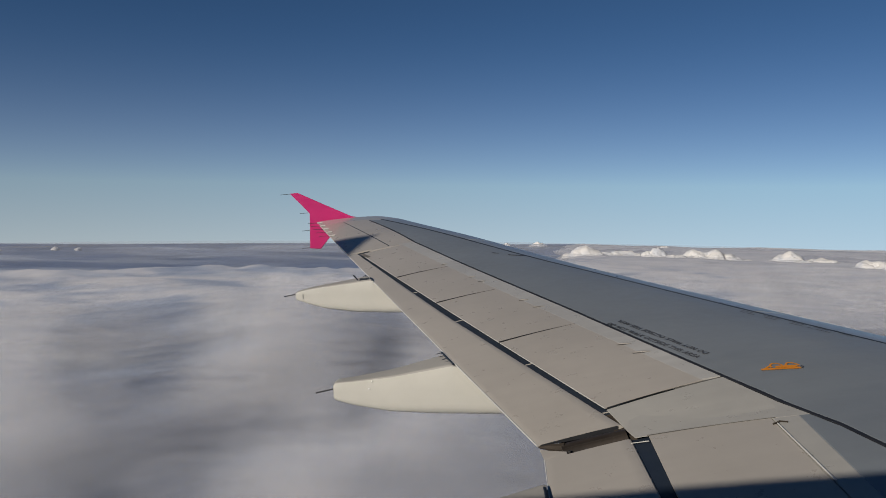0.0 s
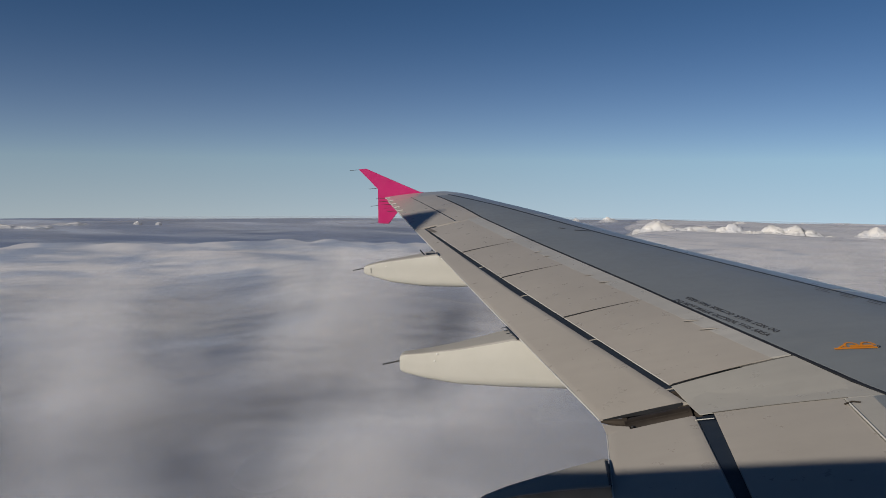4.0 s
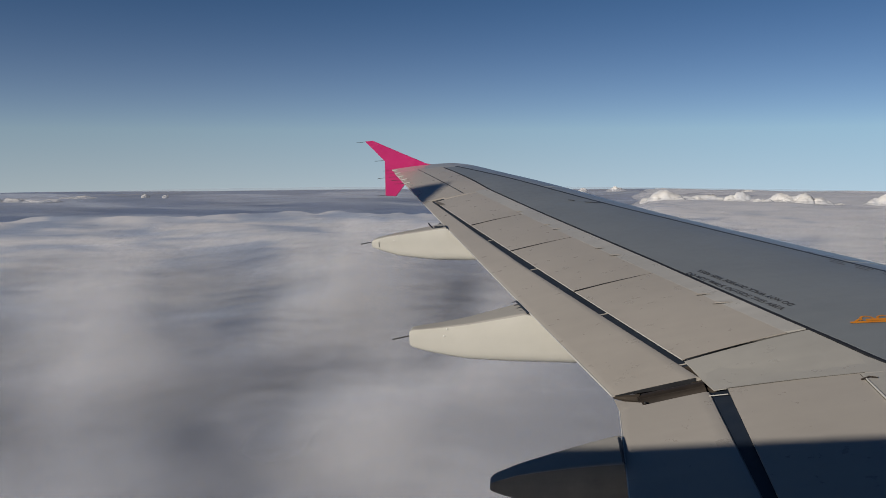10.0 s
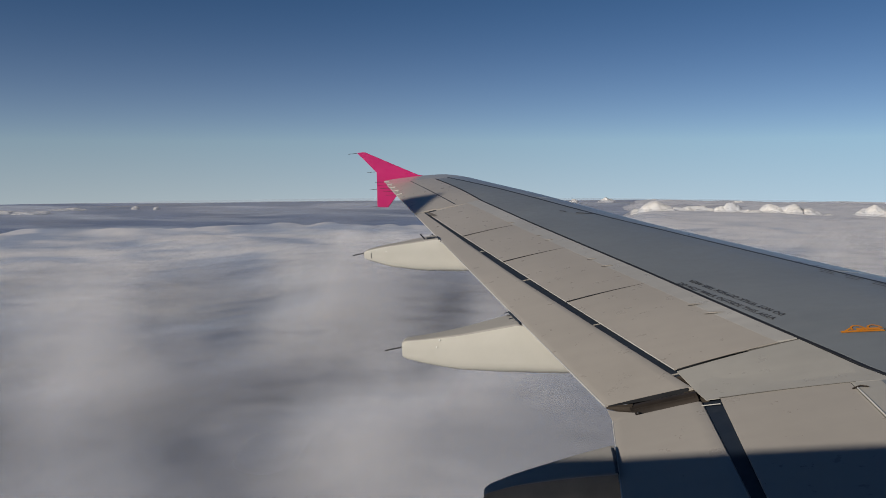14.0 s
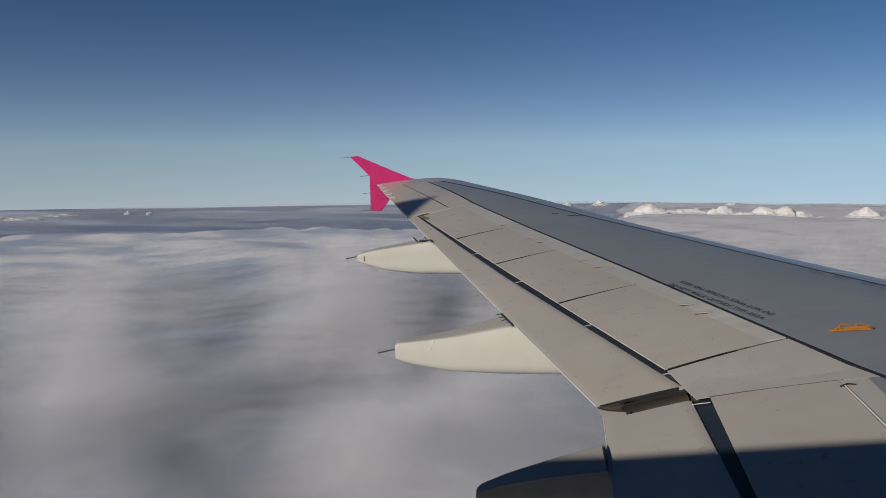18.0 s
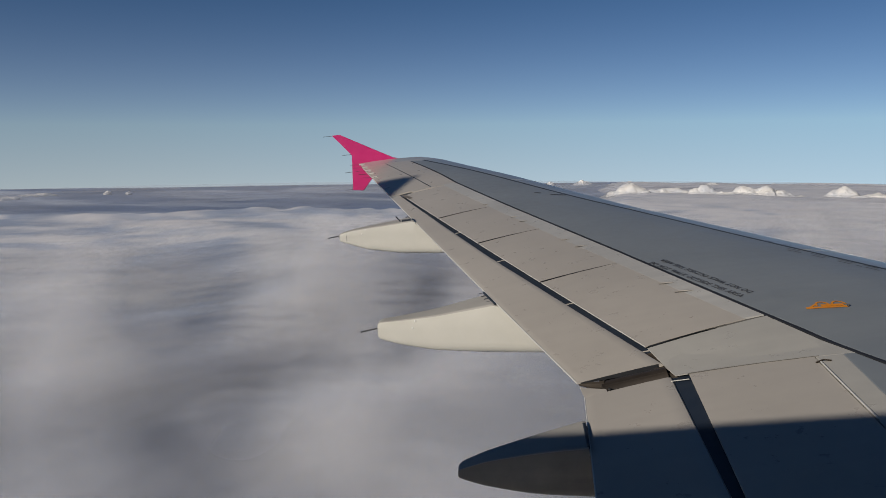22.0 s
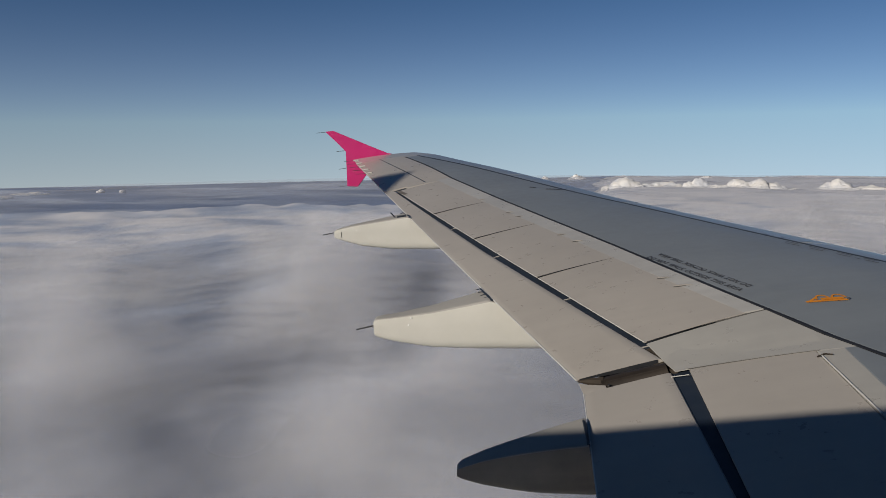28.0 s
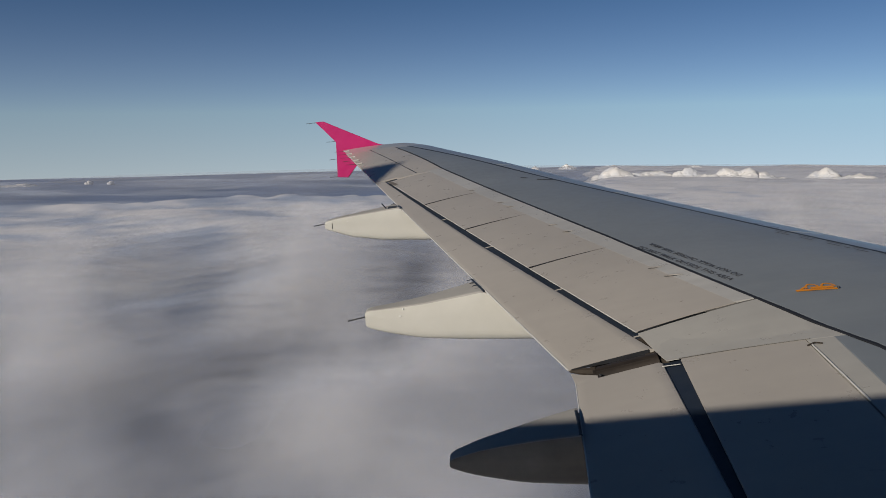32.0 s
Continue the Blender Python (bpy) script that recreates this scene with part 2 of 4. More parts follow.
def puff_material(name, floor, cover, bright, thin, size=125.0, soft=0.32, detail=3.4, rise=0.9, reach=(600, 1900)):
    """One layer of loose cloud: dense cores with frayed edges, clear where its density stays under the floor."""
    m, nt, bsdf = mat_nodes(name)
    n, l = nt.nodes.new, nt.links.new
    geo = n("ShaderNodeNewGeometry")
    place = n("ShaderNodeMapping")
    place.inputs["Scale"].default_value = (1 / size, 1 / size, rise / size)
    l(geo.outputs["Position"], place.inputs["Vector"])
    body = n("ShaderNodeTexNoise")
    body.inputs["Scale"].default_value = 1.0
    body.inputs["Detail"].default_value = detail
    body.inputs["Roughness"].default_value = 0.50
    body.inputs["Distortion"].default_value = 0.35
    l(place.outputs[0], body.inputs["Vector"])

    def remap(src, a, b, c, d):
        r = n("ShaderNodeMapRange")
        r.interpolation_type = "SMOOTHSTEP"
        for key, value in zip(("From Min", "From Max", "To Min", "To Max"), (a, b, c, d)):
            r.inputs[key].default_value = value
        l(src, r.inputs["Value"])
        return r.outputs[0]
    away = n("ShaderNodeVectorMath")
    away.operation = "LENGTH"
    l(geo.outputs["Position"], away.inputs[0])
    wide = n("ShaderNodeTexNoise")
    wide.inputs["Scale"].default_value = 0.0021
    wide.inputs["Detail"].default_value = 1.0
    l(geo.outputs["Position"], wide.inputs["Vector"])
    bank = n("ShaderNodeMath")
    l(body.outputs["Fac"], bank.inputs[0])
    l(remap(wide.outputs["Fac"], 0.3, 0.7, -0.07, 0.06), bank.inputs[1])
    dense = bank.outputs[0]
    mix = n("ShaderNodeMix")
    mix.data_type = "RGBA"
    mix.inputs[6].default_value, mix.inputs[7].default_value = (*thin, 1), (*bright, 1)
    l(remap(dense, floor, floor + 0.25, 0.0, 1.0), mix.inputs[0])
    l(mix.outputs[2], bsdf.inputs["Base Color"])
    bsdf.inputs["Roughness"].default_value = 1.0
    bsdf.inputs["Specular IOR Level"].default_value = 0.0
    scatter(nt, bsdf, geo, 0.25)
    clear = n("ShaderNodeBsdfTransparent")
    blend = n("ShaderNodeMixShader")
    fade = n("ShaderNodeMath")
    fade.operation = "MULTIPLY"
    l(remap(dense, floor, floor + soft, 0.0, cover), fade.inputs[0])
    l(remap(away.outputs["Value"], *reach, 1.0, 0.0), fade.inputs[1])
    l(fade.outputs[0], blend.inputs[0])
    l(clear.outputs[0], blend.inputs[1])
    l(bsdf.outputs[0], blend.inputs[2])
    l(blend.outputs[0], nt.nodes["Material Output"].inputs["Surface"])
    return m


# blue cover that grows with distance, in place of haze in the air
FAR_HAZE = cloud_material("painted_blue_haze", (0.60, 0.62, 0.685), (0.535, 0.575, 0.665), 700, veil_amount=0.40, reach_from=4600, reach_to=1800, even=0.5)
CLOUD = cloud_material("stratus_cloud", (0.60, 0.595, 0.618), (0.30, 0.35, 0.455), 240, 50.0, low=0.34, high=0.62, even_light=0.45, bright_ahead=0.22)
# dark blue puts the far gap's shade and haze into the colour
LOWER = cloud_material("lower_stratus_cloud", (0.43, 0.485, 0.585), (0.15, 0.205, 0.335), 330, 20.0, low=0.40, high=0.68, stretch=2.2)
CUMULUS = cloud_material("cumulus_cloud", (0.62, 0.60, 0.575), (0.46, 0.47, 0.50), 60, soft_depth=10.0, even_light=0.6)


# ---- building helpers ----
def finish(name, bm, material, parent=None, label="", smooth=False, sharp=35):
    me = bpy.data.meshes.new(name)
    bmesh.ops.recalc_face_normals(bm, faces=bm.faces)
    bm.to_mesh(me)
    bm.free()
    me.materials.append(material)
    if smooth:
        me.polygons.foreach_set("use_smooth", [True] * len(me.polygons))
        me.set_sharp_from_angle(angle=radians(sharp))
    ob = new(name, me)
    ob.parent = parent
    if label:
        ob["label"] = label
    return ob


# ---- the wing's shape ----
# x forward, y outboard to the left side, z up, from the fuselage axis; the root's leading edge is x = 0
SWEEP = math.tan(radians(27.3))
TIP_Y, KINK_Y, KINK_X, TE_SLOPE = 16.95, 6.4, -6.2, -0.29444


def x_le(y):
    return -SWEEP * (y - 1.975)


def x_te(y):
    return KINK_X + (y - KINK_Y) * TE_SLOPE if y > KINK_Y else KINK_X + 0.02 - 0.085 * (KINK_Y - y)


def z_te(y):
    return -1.09563 + 0.10922 * (y - KINK_Y) + 0.00076 * (y - KINK_Y) ** 2


def camber(u):
    return 0.06133 * (1 - abs((u - 0.4) / 0.4) ** 2.666) if u < 0.4 else 0.06133 * (1 - abs((u - 0.4) / 0.6) ** 1.9)


def z_up(x, y):
    """Height of the wing's upper surface."""
    c = x_le(y) - x_te(y)
    u = min(max((x_le(y) - x) / c, 0.0), 1.0)
    t = min(max((y - 11.0) / 3.5, 0.0), 1.0)
    rise = 0.024 * t * t * (3 - 2 * t)
    return z_te(y) + c * ((0.05678 - 0.00357 * (y - KINK_Y) + rise) * (1 - u) + camber(u) * (1 - 0.5 * min(max((y - 14.0) / 2.9, 0.0), 1.0) ** 2)) + (0 if x > x_te(y) else (x - x_te(y)) * 0.12)


def at_u(y, u):
    return x_le(y) - u * (x_le(y) - x_te(y))


def lerp(a, b, t):
    return a + (b - a) * t


def panel(name, quad, material, parent, nx=6, ny=12, lift=0.0, depth=0.02, rim=0.006, label="", tail=None):
    """A sheet on the upper surface between four plan corners (x, y): front inboard, front outboard, aft outboard, aft inboard.
    Its rim is rounded down; skirts give it its depth. tail: depth at the aft edge."""
    fi, fo, ao, ai = [Vector((*q, 0)) for q in quad]
    us = [0, rim / max(0.05, (fi - ai).length)] + [i / nx for i in range(1, nx)] + [1 - rim / max(0.05, (fi - ai).length), 1]
    vs = [0, rim / max(0.05, (fi - fo).length)] + [i / ny for i in range(1, ny)] + [1 - rim / max(0.05, (fi - fo).length), 1]
    bm = bmesh.new()
    top, low = {}, {}
    for i, u in enumerate(us):
        for j, v in enumerate(vs):
            q = fi.lerp(fo, v).lerp(ai.lerp(ao, v), u)
            edge = i in (0, len(us) - 1) or j in (0, len(vs) - 1)
            z = z_up(q.x, q.y) + lift - (rim * 0.5 if edge else 0)
            top[i, j] = bm.verts.new((q.x, q.y, z))
            if edge:
                d = depth if tail is None else lerp(depth, tail, u)
                low[i, j] = bm.verts.new((q.x, q.y, z - d))
    I, J = len(us) - 1, len(vs) - 1
    for i in range(I):
        for j in range(J):
            bm.faces.new((top[i, j], top[i + 1, j], top[i + 1, j + 1], top[i, j + 1]))
    ring = [(i, 0) for i in range(I)] + [(I, j) for j in range(J)] + [(i, J) for i in range(I, 0, -1)] + [(0, j) for j in range(J, 0, -1)]
    for a, b in zip(ring, ring[1:] + ring[:1]):
        bm.faces.new((top[a], low[a], low[b], top[b]))
    bm.faces.new([low[k] for k in reversed(ring)])
    return finish(name, bm, material, parent, label, smooth=True, sharp=9)


def tube(name, points, radius, material, parent, sides=8, label="", taper=1.0):
    bm = bmesh.new()
    rings = []
    for k, q in enumerate(points):
        q = Vector(q)
        way = (Vector(points[min(k + 1, len(points) - 1)]) - Vector(points[max(k - 1, 0)])).normalized()
        a = way.orthogonal().normalized()
        b = way.cross(a)
        r = radius * lerp(1, taper, k / (len(points) - 1))
        rings.append([bm.verts.new(q + r * (math.cos(t) * a + math.sin(t) * b)) for t in (2 * math.pi * i / sides for i in range(sides))])
    for p0, p1 in zip(rings, rings[1:]):
        for i in range(sides):
            bm.faces.new((p0[i], p0[(i + 1) % sides], p1[(i + 1) % sides], p1[i]))
    bm.faces.new(list(reversed(rings[0])))
    bm.faces.new(rings[-1])
    return finish(name, bm, material, parent, label, smooth=True)


def prism(name, outline, y0, y1, material, parent, label="", bevel=0.0):
    """An upright plate: outline in (x, z), from y0 to y1."""
    bm = bmesh.new()
    a = [bm.verts.new((x, y0, z)) for x, z in outline]
    b = [bm.verts.new((x, y1, z)) for x, z in outline]
    bm.faces.new(a)
    bm.faces.new(list(reversed(b)))
    for i in range(len(a)):
        j = (i + 1) % len(a)
        bm.faces.new((a[i], b[i], b[j], a[j]))
    if bevel:
        bmesh.ops.bevel(bm, geom=list(bm.edges), offset=bevel, segments=2, affect="EDGES", clamp_overlap=True)
    return finish(name, bm, material, parent, label, smooth=True)


# ---- the airliner ----
airliner = new("airliner")
airliner.matrix_world = Matrix.Rotation(radians(-1.781), 4, "Y") @ Matrix.Rotation(radians(0.211), 4, "X")
tagged(airliner, "white airliner with a grey wing and magenta wingtip fence, above clouds", "airliner")


def fuselage_radius(x):
    if x > 6.5:
        return 2.0 * max(0.02, 1 - ((x - 6.5) / 6.2) ** 2.2) ** 0.5
    if x < -13.0:
        return lerp(2.0, 0.35, min(1, ((-13.0 - x) / 11.5)) ** 1.5)
    return 2.0


def build_fuselage():
    """Hollow barrel with the opening of the one window that is looked through."""
    cx, cz = -6.80, 0.43
    ct = math.asin(cz / 2.0)
    xs = sorted({round(v, 4) for v in [12.68, 12.5, 12, 11, 10, 9, 8, 7, 6.5, 4, 2, 0, -2, -4, -5, -6, -8, -9, -11, -13, -15, -17, -19, -21, -23, -24.5]
                 + [cx - 0.27 + 0.02 * i for i in range(28)]})
    ts = sorted({round(v, 5) for v in [2 * math.pi * i / 64 for i in range(64)] + [ct - 0.14 + 0.01 * i for i in range(29)]})
    bm = bmesh.new()
    g = []
    for x in xs:
        r = fuselage_radius(x)
        lift = 0.55 * ((-13 - x) / 11.5) if x < -13 else 0
        g.append([bm.verts.new((x, r * math.cos(t), r * math.sin(t) + lift)) for t in ts])
    for i in range(len(xs) - 1):
        for j in range(len(ts)):
            k = (j + 1) % len(ts)
            mx = (xs[i] + xs[i + 1]) / 2
            mt = (ts[j] + ts[k]) / 2 if k else 9
            if abs((mx - cx) / 0.23) ** 3 + abs((mt - ct) * 2.0 / 0.23) ** 3 < 1:
                continue
            bm.faces.new((g[i][j], g[i + 1][j], g[i + 1][k], g[i][k]))
    bm.faces.new(g[0])
    bm.faces.new(list(reversed(g[-1])))
    ob = finish("fuselage", bm, WHITE, airliner, "white painted fuselage barrel", smooth=True)
    s = ob.modifiers.new("wall", "SOLIDIFY")
    s.thickness, s.offset = 0.07, -1
    return ob


build_fuselage()


def build_fin():
    """Tail fin: swept blade with a rounded section."""
    rows = []
    for k in range(9):
        t = k / 8
        z = lerp(1.6, 8.70, t)
        le = lerp(-16.38, -22.44, t)
        te = lerp(-22.6, -24.35, t)
        w = lerp(0.34, 0.12, t)
        rows.append((z, le, te, w))
    bm = bmesh.new()
    prof = [(0, 0), (0.06, 0.55), (0.3, 1), (0.6, 0.8), (1, 0.05), (0.6, -0.8), (0.3, -1), (0.06, -0.55)]
    rings = [[bm.verts.new((lerp(le, te, a), b * w, z)) for a, b in prof] for z, le, te, w in rows]
    for p0, p1 in zip(rings, rings[1:]):
        for i in range(8):
            bm.faces.new((p0[i], p0[(i + 1) % 8], p1[(i + 1) % 8], p1[i]))
    bm.faces.new(rings[0])
    bm.faces.new(rings[-1])
    return finish("tail_fin", bm, PINK, airliner, "magenta swept tail fin", smooth=True)


build_fin()

ROOT_Y = 1.5


def spar(y):
    """x of the black joint along the rear spar."""
    k = [(1.9, 0.592), (5.0, 0.598), (6.0, 0.604), (7.2, 0.609), (8.7, 0.598), (13.3, 0.566), (16.3, 0.462), (17.0, 0.45)]
    near = [(6.0, -4.590), (6.5, -4.743), (7.0, -4.921), (7.5, -5.095), (8.0, -5.268), (8.7, -5.510)]
    if near[0][0] <= y <= near[-1][0]:
        for (a, xa), (b, xb) in zip(near, near[1:]):
            if y <= b:
                return lerp(xa, xb, (y - a) / (b - a))
    for (a, ua), (b, ub) in zip(k, k[1:]):
        if y <= b:
            return at_u(y, lerp(ua, ub, (y - a) / (b - a)))
    return at_u(y, 0.45)


def spoiler_te(y):
    return -5.717 - 0.356 * (y - 6.695)


def spoiler_fe(y):
    return at_u(y, 0.655)


def flap_fe(y):
    return spoiler_te(y) - (lerp(0.048, 0.075, (y - 6.4) / 3.0) if y < 9.4 else lerp(0.075, 0.035, (y - 9.4) / 3.9))


def build_structure():
    """The wing box under the panels, coloured dark for the shade in the joints and gaps that show it."""
    bm = bmesh.new()
    rows = []
    for k in range(40):
        y = lerp(ROOT_Y, 16.85, k / 39)
        c = x_le(y) - x_te(y)
        end = at_u(y, 0.80) if y > 6.3 else -5.75
        ring = []
        for i in range(13):
            x = lerp(at_u(y, 0.03), end, i / 12)
            ring.append((x, y, z_up(x, y) - 0.05))
        for i in range(12, -1, -1):
            u = lerp(0.03, (x_le(y) - end) / c, i / 12)
            x = at_u(y, u)
            low = z_te(y) + c * ((0.05678 - 0.00357 * (y - KINK_Y)) * (1 - u) - 0.055 * (1 - abs((u - 0.35) / 0.65) ** 2))
            ring.append((x, y, min(low, z_up(x, y) - 0.06)))
        rows.append([bm.verts.new(q) for q in ring])
    n = len(rows[0])
    for a, b in zip(rows, rows[1:]):
        for i in range(n):
            bm.faces.new((a[i], a[(i + 1) % n], b[(i + 1) % n], b[i]))
    bm.faces.new(rows[0])
    bm.faces.new(list(reversed(rows[-1])))
    return finish("wing_box", bm, RECESS_SHADE, airliner, "dark inner wing structure seen in the joints", smooth=True)


build_structure()


def strip(name, f0, f1, y0, y1, ny, nx, material, parent, lift=0.0, depth=0.03, rim=0.004, label="", side_low=None):
    """A sheet on the upper surface between the plan lines x = f0(y), in front, and x = f1(y)."""
    bm = bmesh.new()
    ys = [y0 + (y1 - y0) * j / ny for j in range(ny + 1)]
    fr = [0, rim] + [i / nx for i in range(1, nx)] + [-rim, 1]
    top = []
    for j, y in enumerate(ys):
        a, b = f0(y), f1(y)
        w = max(0.02, a - b)
        col = []
        for i, f in enumerate(fr):
            t = f if f in (0, 1) or 0 < i - 1 < nx else (rim / w if i == 1 else 1 - rim / w)
            edge = i in (0, len(fr) - 1) or j in (0, ny)
            x = lerp(a, b, t)
            col.append(bm.verts.new((x, y, z_up(x, y) + lift - (rim * 0.5 if edge else 0))))
        top.append(col)
    n = len(fr)
    low = {}
    ring = [(j, 0) for j in range(ny)] + [(ny, i) for i in range(n - 1)] + [(j, n - 1) for j in range(ny, 0, -1)] + [(0, i) for i in range(n - 1, 0, -1)]
    for k in ring:
        v = top[k[0]][k[1]]
        low[k] = bm.verts.new((v.co.x, v.co.y, v.co.z - depth))
    for j in range(ny):
        for i in range(n - 1):
            bm.faces.new((top[j][i], top[j][i + 1], top[j + 1][i + 1], top[j + 1][i]))
    for a, b in zip(ring, ring[1:] + ring[:1]):
        bm.faces.new((top[a[0]][a[1]], top[b[0]][b[1]], low[b], low[a]))
    return finish(name, bm, material, parent, label, smooth=True, sharp=9)


def slat_u(y):
    """Chord fraction at which the slats end; their chord tapers less than the wing's."""
    return 0.207 + 0.0185 * max(0.0, y - 10.6)


def skin_front(y):
    return at_u(y, slat_u(y)) - 0.006


# upper skin of the wing box
skin = strip("wing_skin", skin_front, lambda y: spar(y) + 0.016, ROOT_Y, 16.25, 120, 14, SKIN, airliner, label="smooth mid-grey upper wing skin")
# black sealant along the rear spar
strip("spar_sealant", lambda y: spar(y) + 0.0145, lambda y: spar(y) - 0.0145, ROOT_Y, 16.25, 120, 2, SEAL_SHADE_BLACK, airliner, lift=0.003, label="black sealant joint along the rear spar")


def build_slat(y0, y1):
    """One leading-edge slat: rounded nose, upper sheet, lower lip."""
    bm = bmesh.new()
    rows = []
    for k in range(13):
        y = lerp(y0 + 0.004, y1 - 0.004, k / 12)
        c = x_le(y) - x_te(y)
        ring = []
        for u in (0.2055, 0.2, 0.17, 0.14, 0.11, 0.085, 0.06, 0.04, 0.025, 0.012, 0.004):
            x = at_u(y, u * slat_u(y) / 0.207)
            ring.append((x, y, z_up(x, y) - (0.003 if u > 0.205 else 0)))
        z0 = z_up(at_u(y, 0.0), y)
        for u, d in ((-0.002, 0.004), (-0.003, 0.010), (0.0, 0.018), (0.012, 0.027), (0.04, 0.036), (0.1, 0.045)):
            ring.append((at_u(y, u), y, z0 - d * c))
        rows.append([bm.verts.new(q) for q in ring])
    for a, b in zip(rows, rows[1:]):
        for i in range(len(a) - 1):
            bm.faces.new((a[i], a[i + 1], b[i + 1], b[i]))
    bm.faces.new(rows[0])
    bm.faces.new(list(reversed(rows[-1])))
    return finish("slat", bm, SLAT, airliner, "smooth grey leading-edge slat reflecting blue sky", smooth=True)


for a, b in ((2.2, 5.6), (5.62, 8.385), (8.415, 10.70), (10.73, 13.20), (13.23, 16.4)):
    build_slat(a, b)
strip("slat_joint", lambda y: at_u(y, slat_u(y)) + 0.010 + 0.0011 * (y - 2), lambda y: at_u(y, slat_u(y)) - 0.010 - 0.0011 * (y - 2), 2.2, 16.3, 50, 2, SEAL_SHADE_BLUE, airliner, lift=0.003, label="dark joint behind the slats")

for y in (8.40, 10.715, 13.215):
    strip("slat_gap", lambda v: at_u(v, 0.004), lambda v: at_u(v, slat_u(v)) + 0.012, y - 0.03, y + 0.03, 2, 6, SEAL_SHADE_BLUE, airliner, lift=-0.007, depth=0.01, rim=0.002, label="dark joint between two slats")

# pale shroud in front of the spoilers
shroud = strip("shroud_panel", lambda y: spar(y) - 0.0155, lambda y: spoiler_fe(y) - 0.0035, 6.86, 11.9, 30, 3, SHROUD, airliner, rim=0.0005, label="pale grey shroud strip ahead of the spoilers")
strip("shroud_panel", lambda y: spar(y) - 0.0155, lambda y: spoiler_fe(y) - 0.0035, 11.905, 13.345, 8, 3, SHROUD, airliner, rim=0.0005)

# spoilers on the outer wing, their ends square to the hinge line: y at the front and aft corners
spoilers = []
for (fa, aa), (fb, ab) in (((6.843, 6.712), (8.440, 8.326)), ((8.448, 8.352), (10.006, 9.902)), ((10.014, 9.930), (11.438, 11.350)), ((11.445, 11.378), (13.25, 13.16))):
    spoilers.append(panel("spoiler", ((spoiler_fe(fa) - 0.004, fa), (spoiler_fe(fb) - 0.004, fb), (spoiler_te(ab), ab), (spoiler_te(aa), aa)), PANEL, airliner, 8, 12, lift=0.0, depth=0.008, rim=0.0005,
                          label="light grey flat spoiler panel with a thin bright aft edge"))
    tube("edge_strip", [(spoiler_te(lerp(aa, ab, k / 8)) - 0.001, lerp(aa, ab, k / 8), z_up(spoiler_te(lerp(aa, ab, k / 8)), lerp(aa, ab, k / 8)) - 0.002) for k in range(9)], 0.0035, EDGE, spoilers[-1], 6, "thin bright bare aft edge")
def joint_bead(front, aft, radius, material, taper, label, steps=8):
    """A bead of rubber along a joint between two plan points, thinner towards the front."""
    pts = [(lerp(aft[0], front[0], k / steps), lerp(aft[1], front[1], k / steps)) for k in range(steps + 1)]
    return tube("joint_seal", [(x, y, z_up(x, y) + 0.3 * radius * lerp(1, taper, k / steps)) for k, (x, y) in enumerate(pts)], radius, material, airliner, 6, label, taper)


for fa, aa in ((8.444, 8.339), (10.010, 9.916), (11.441, 11.364)):
    joint_bead((spoiler_fe(fa), fa), (spoiler_te(aa), aa), 0.0062, SEAL_SHADE_BLACK, 0.12, "dark rubber joint between spoilers")
# black strip for the shade in the gap between spoilers and outer flap, with the flap's vanes
strip("gap_shade", lambda y: spoiler_te(y) + 0.04, lambda y: flap_fe(y) - 0.01, 6.665, 13.2, 40, 2, SEAL_SHADE_BLUE, airliner, lift=-0.018, depth=0.03, label="dark strip for the shaded gap between the spoilers and the flap")
for y in (6.672, 7.75, 9.20, 10.55):
    panel("gap_clip", ((spoiler_te(y) + 0.01, y), (spoiler_te(y + 0.004) + 0.01, y + 0.004), (flap_fe(y + 0.004), y + 0.004), (flap_fe(y), y)), PANEL, airliner, 2, 2, lift=-0.012, depth=0.006, rim=0.001, label="small bright clip across the gap")
# fixed panel at the wing's kink
panel("fixed_panel", ((spar(6.103) - 0.0155, 6.103), (spar(6.838) - 0.0155, 6.838), (-5.715, 6.682), (-5.640, 6.235)), PANEL_PALE, airliner, 8, 6, lift=-0.001, depth=0.004, rim=0.0005, label="pale grey fixed panel at the wing kink")
# worn grey filler in the joints on both sides of the fixed panel
panel("joint_filler", ((spar(6.09) - 0.03, 6.08), (spar(6.09) - 0.03, 6.13), (-5.54, 6.24), (-5.54, 6.195)), FILLER, airliner, 6, 2, lift=-0.006, depth=0.02, label="worn grey filler in a panel joint")
panel("joint_filler", ((spar(6.84) - 0.02, 6.825), (spar(6.84) - 0.02, 6.865), (-5.22, 6.82), (-5.22, 6.775)), FILLER, airliner, 6, 2, lift=-0.006, depth=0.02, label="worn grey filler in a panel joint")
joint_bead((-5.16, 6.805), (spoiler_te(6.70) + 0.01, 6.697), 0.0055, SEAL_SHADE_BLACK, 0.15, "dark rubber joint beside the fixed panel")
joint_bead((-4.83, 6.129), (-5.57, 6.225), 0.0028, FILLER, 0.8, "faint dark joint beside the fixed panel")
# inner spoiler and the shroud in front of it
panel("spoiler", ((-5.1623, ROOT_Y), (-4.858, 6.130), (-5.560, 6.221), (-5.9511, ROOT_Y)), PANEL, airliner, 6, 14, lift=-0.001, depth=0.010, rim=0.001, label="light grey inboard spoiler, partly in the fuselage shadow")
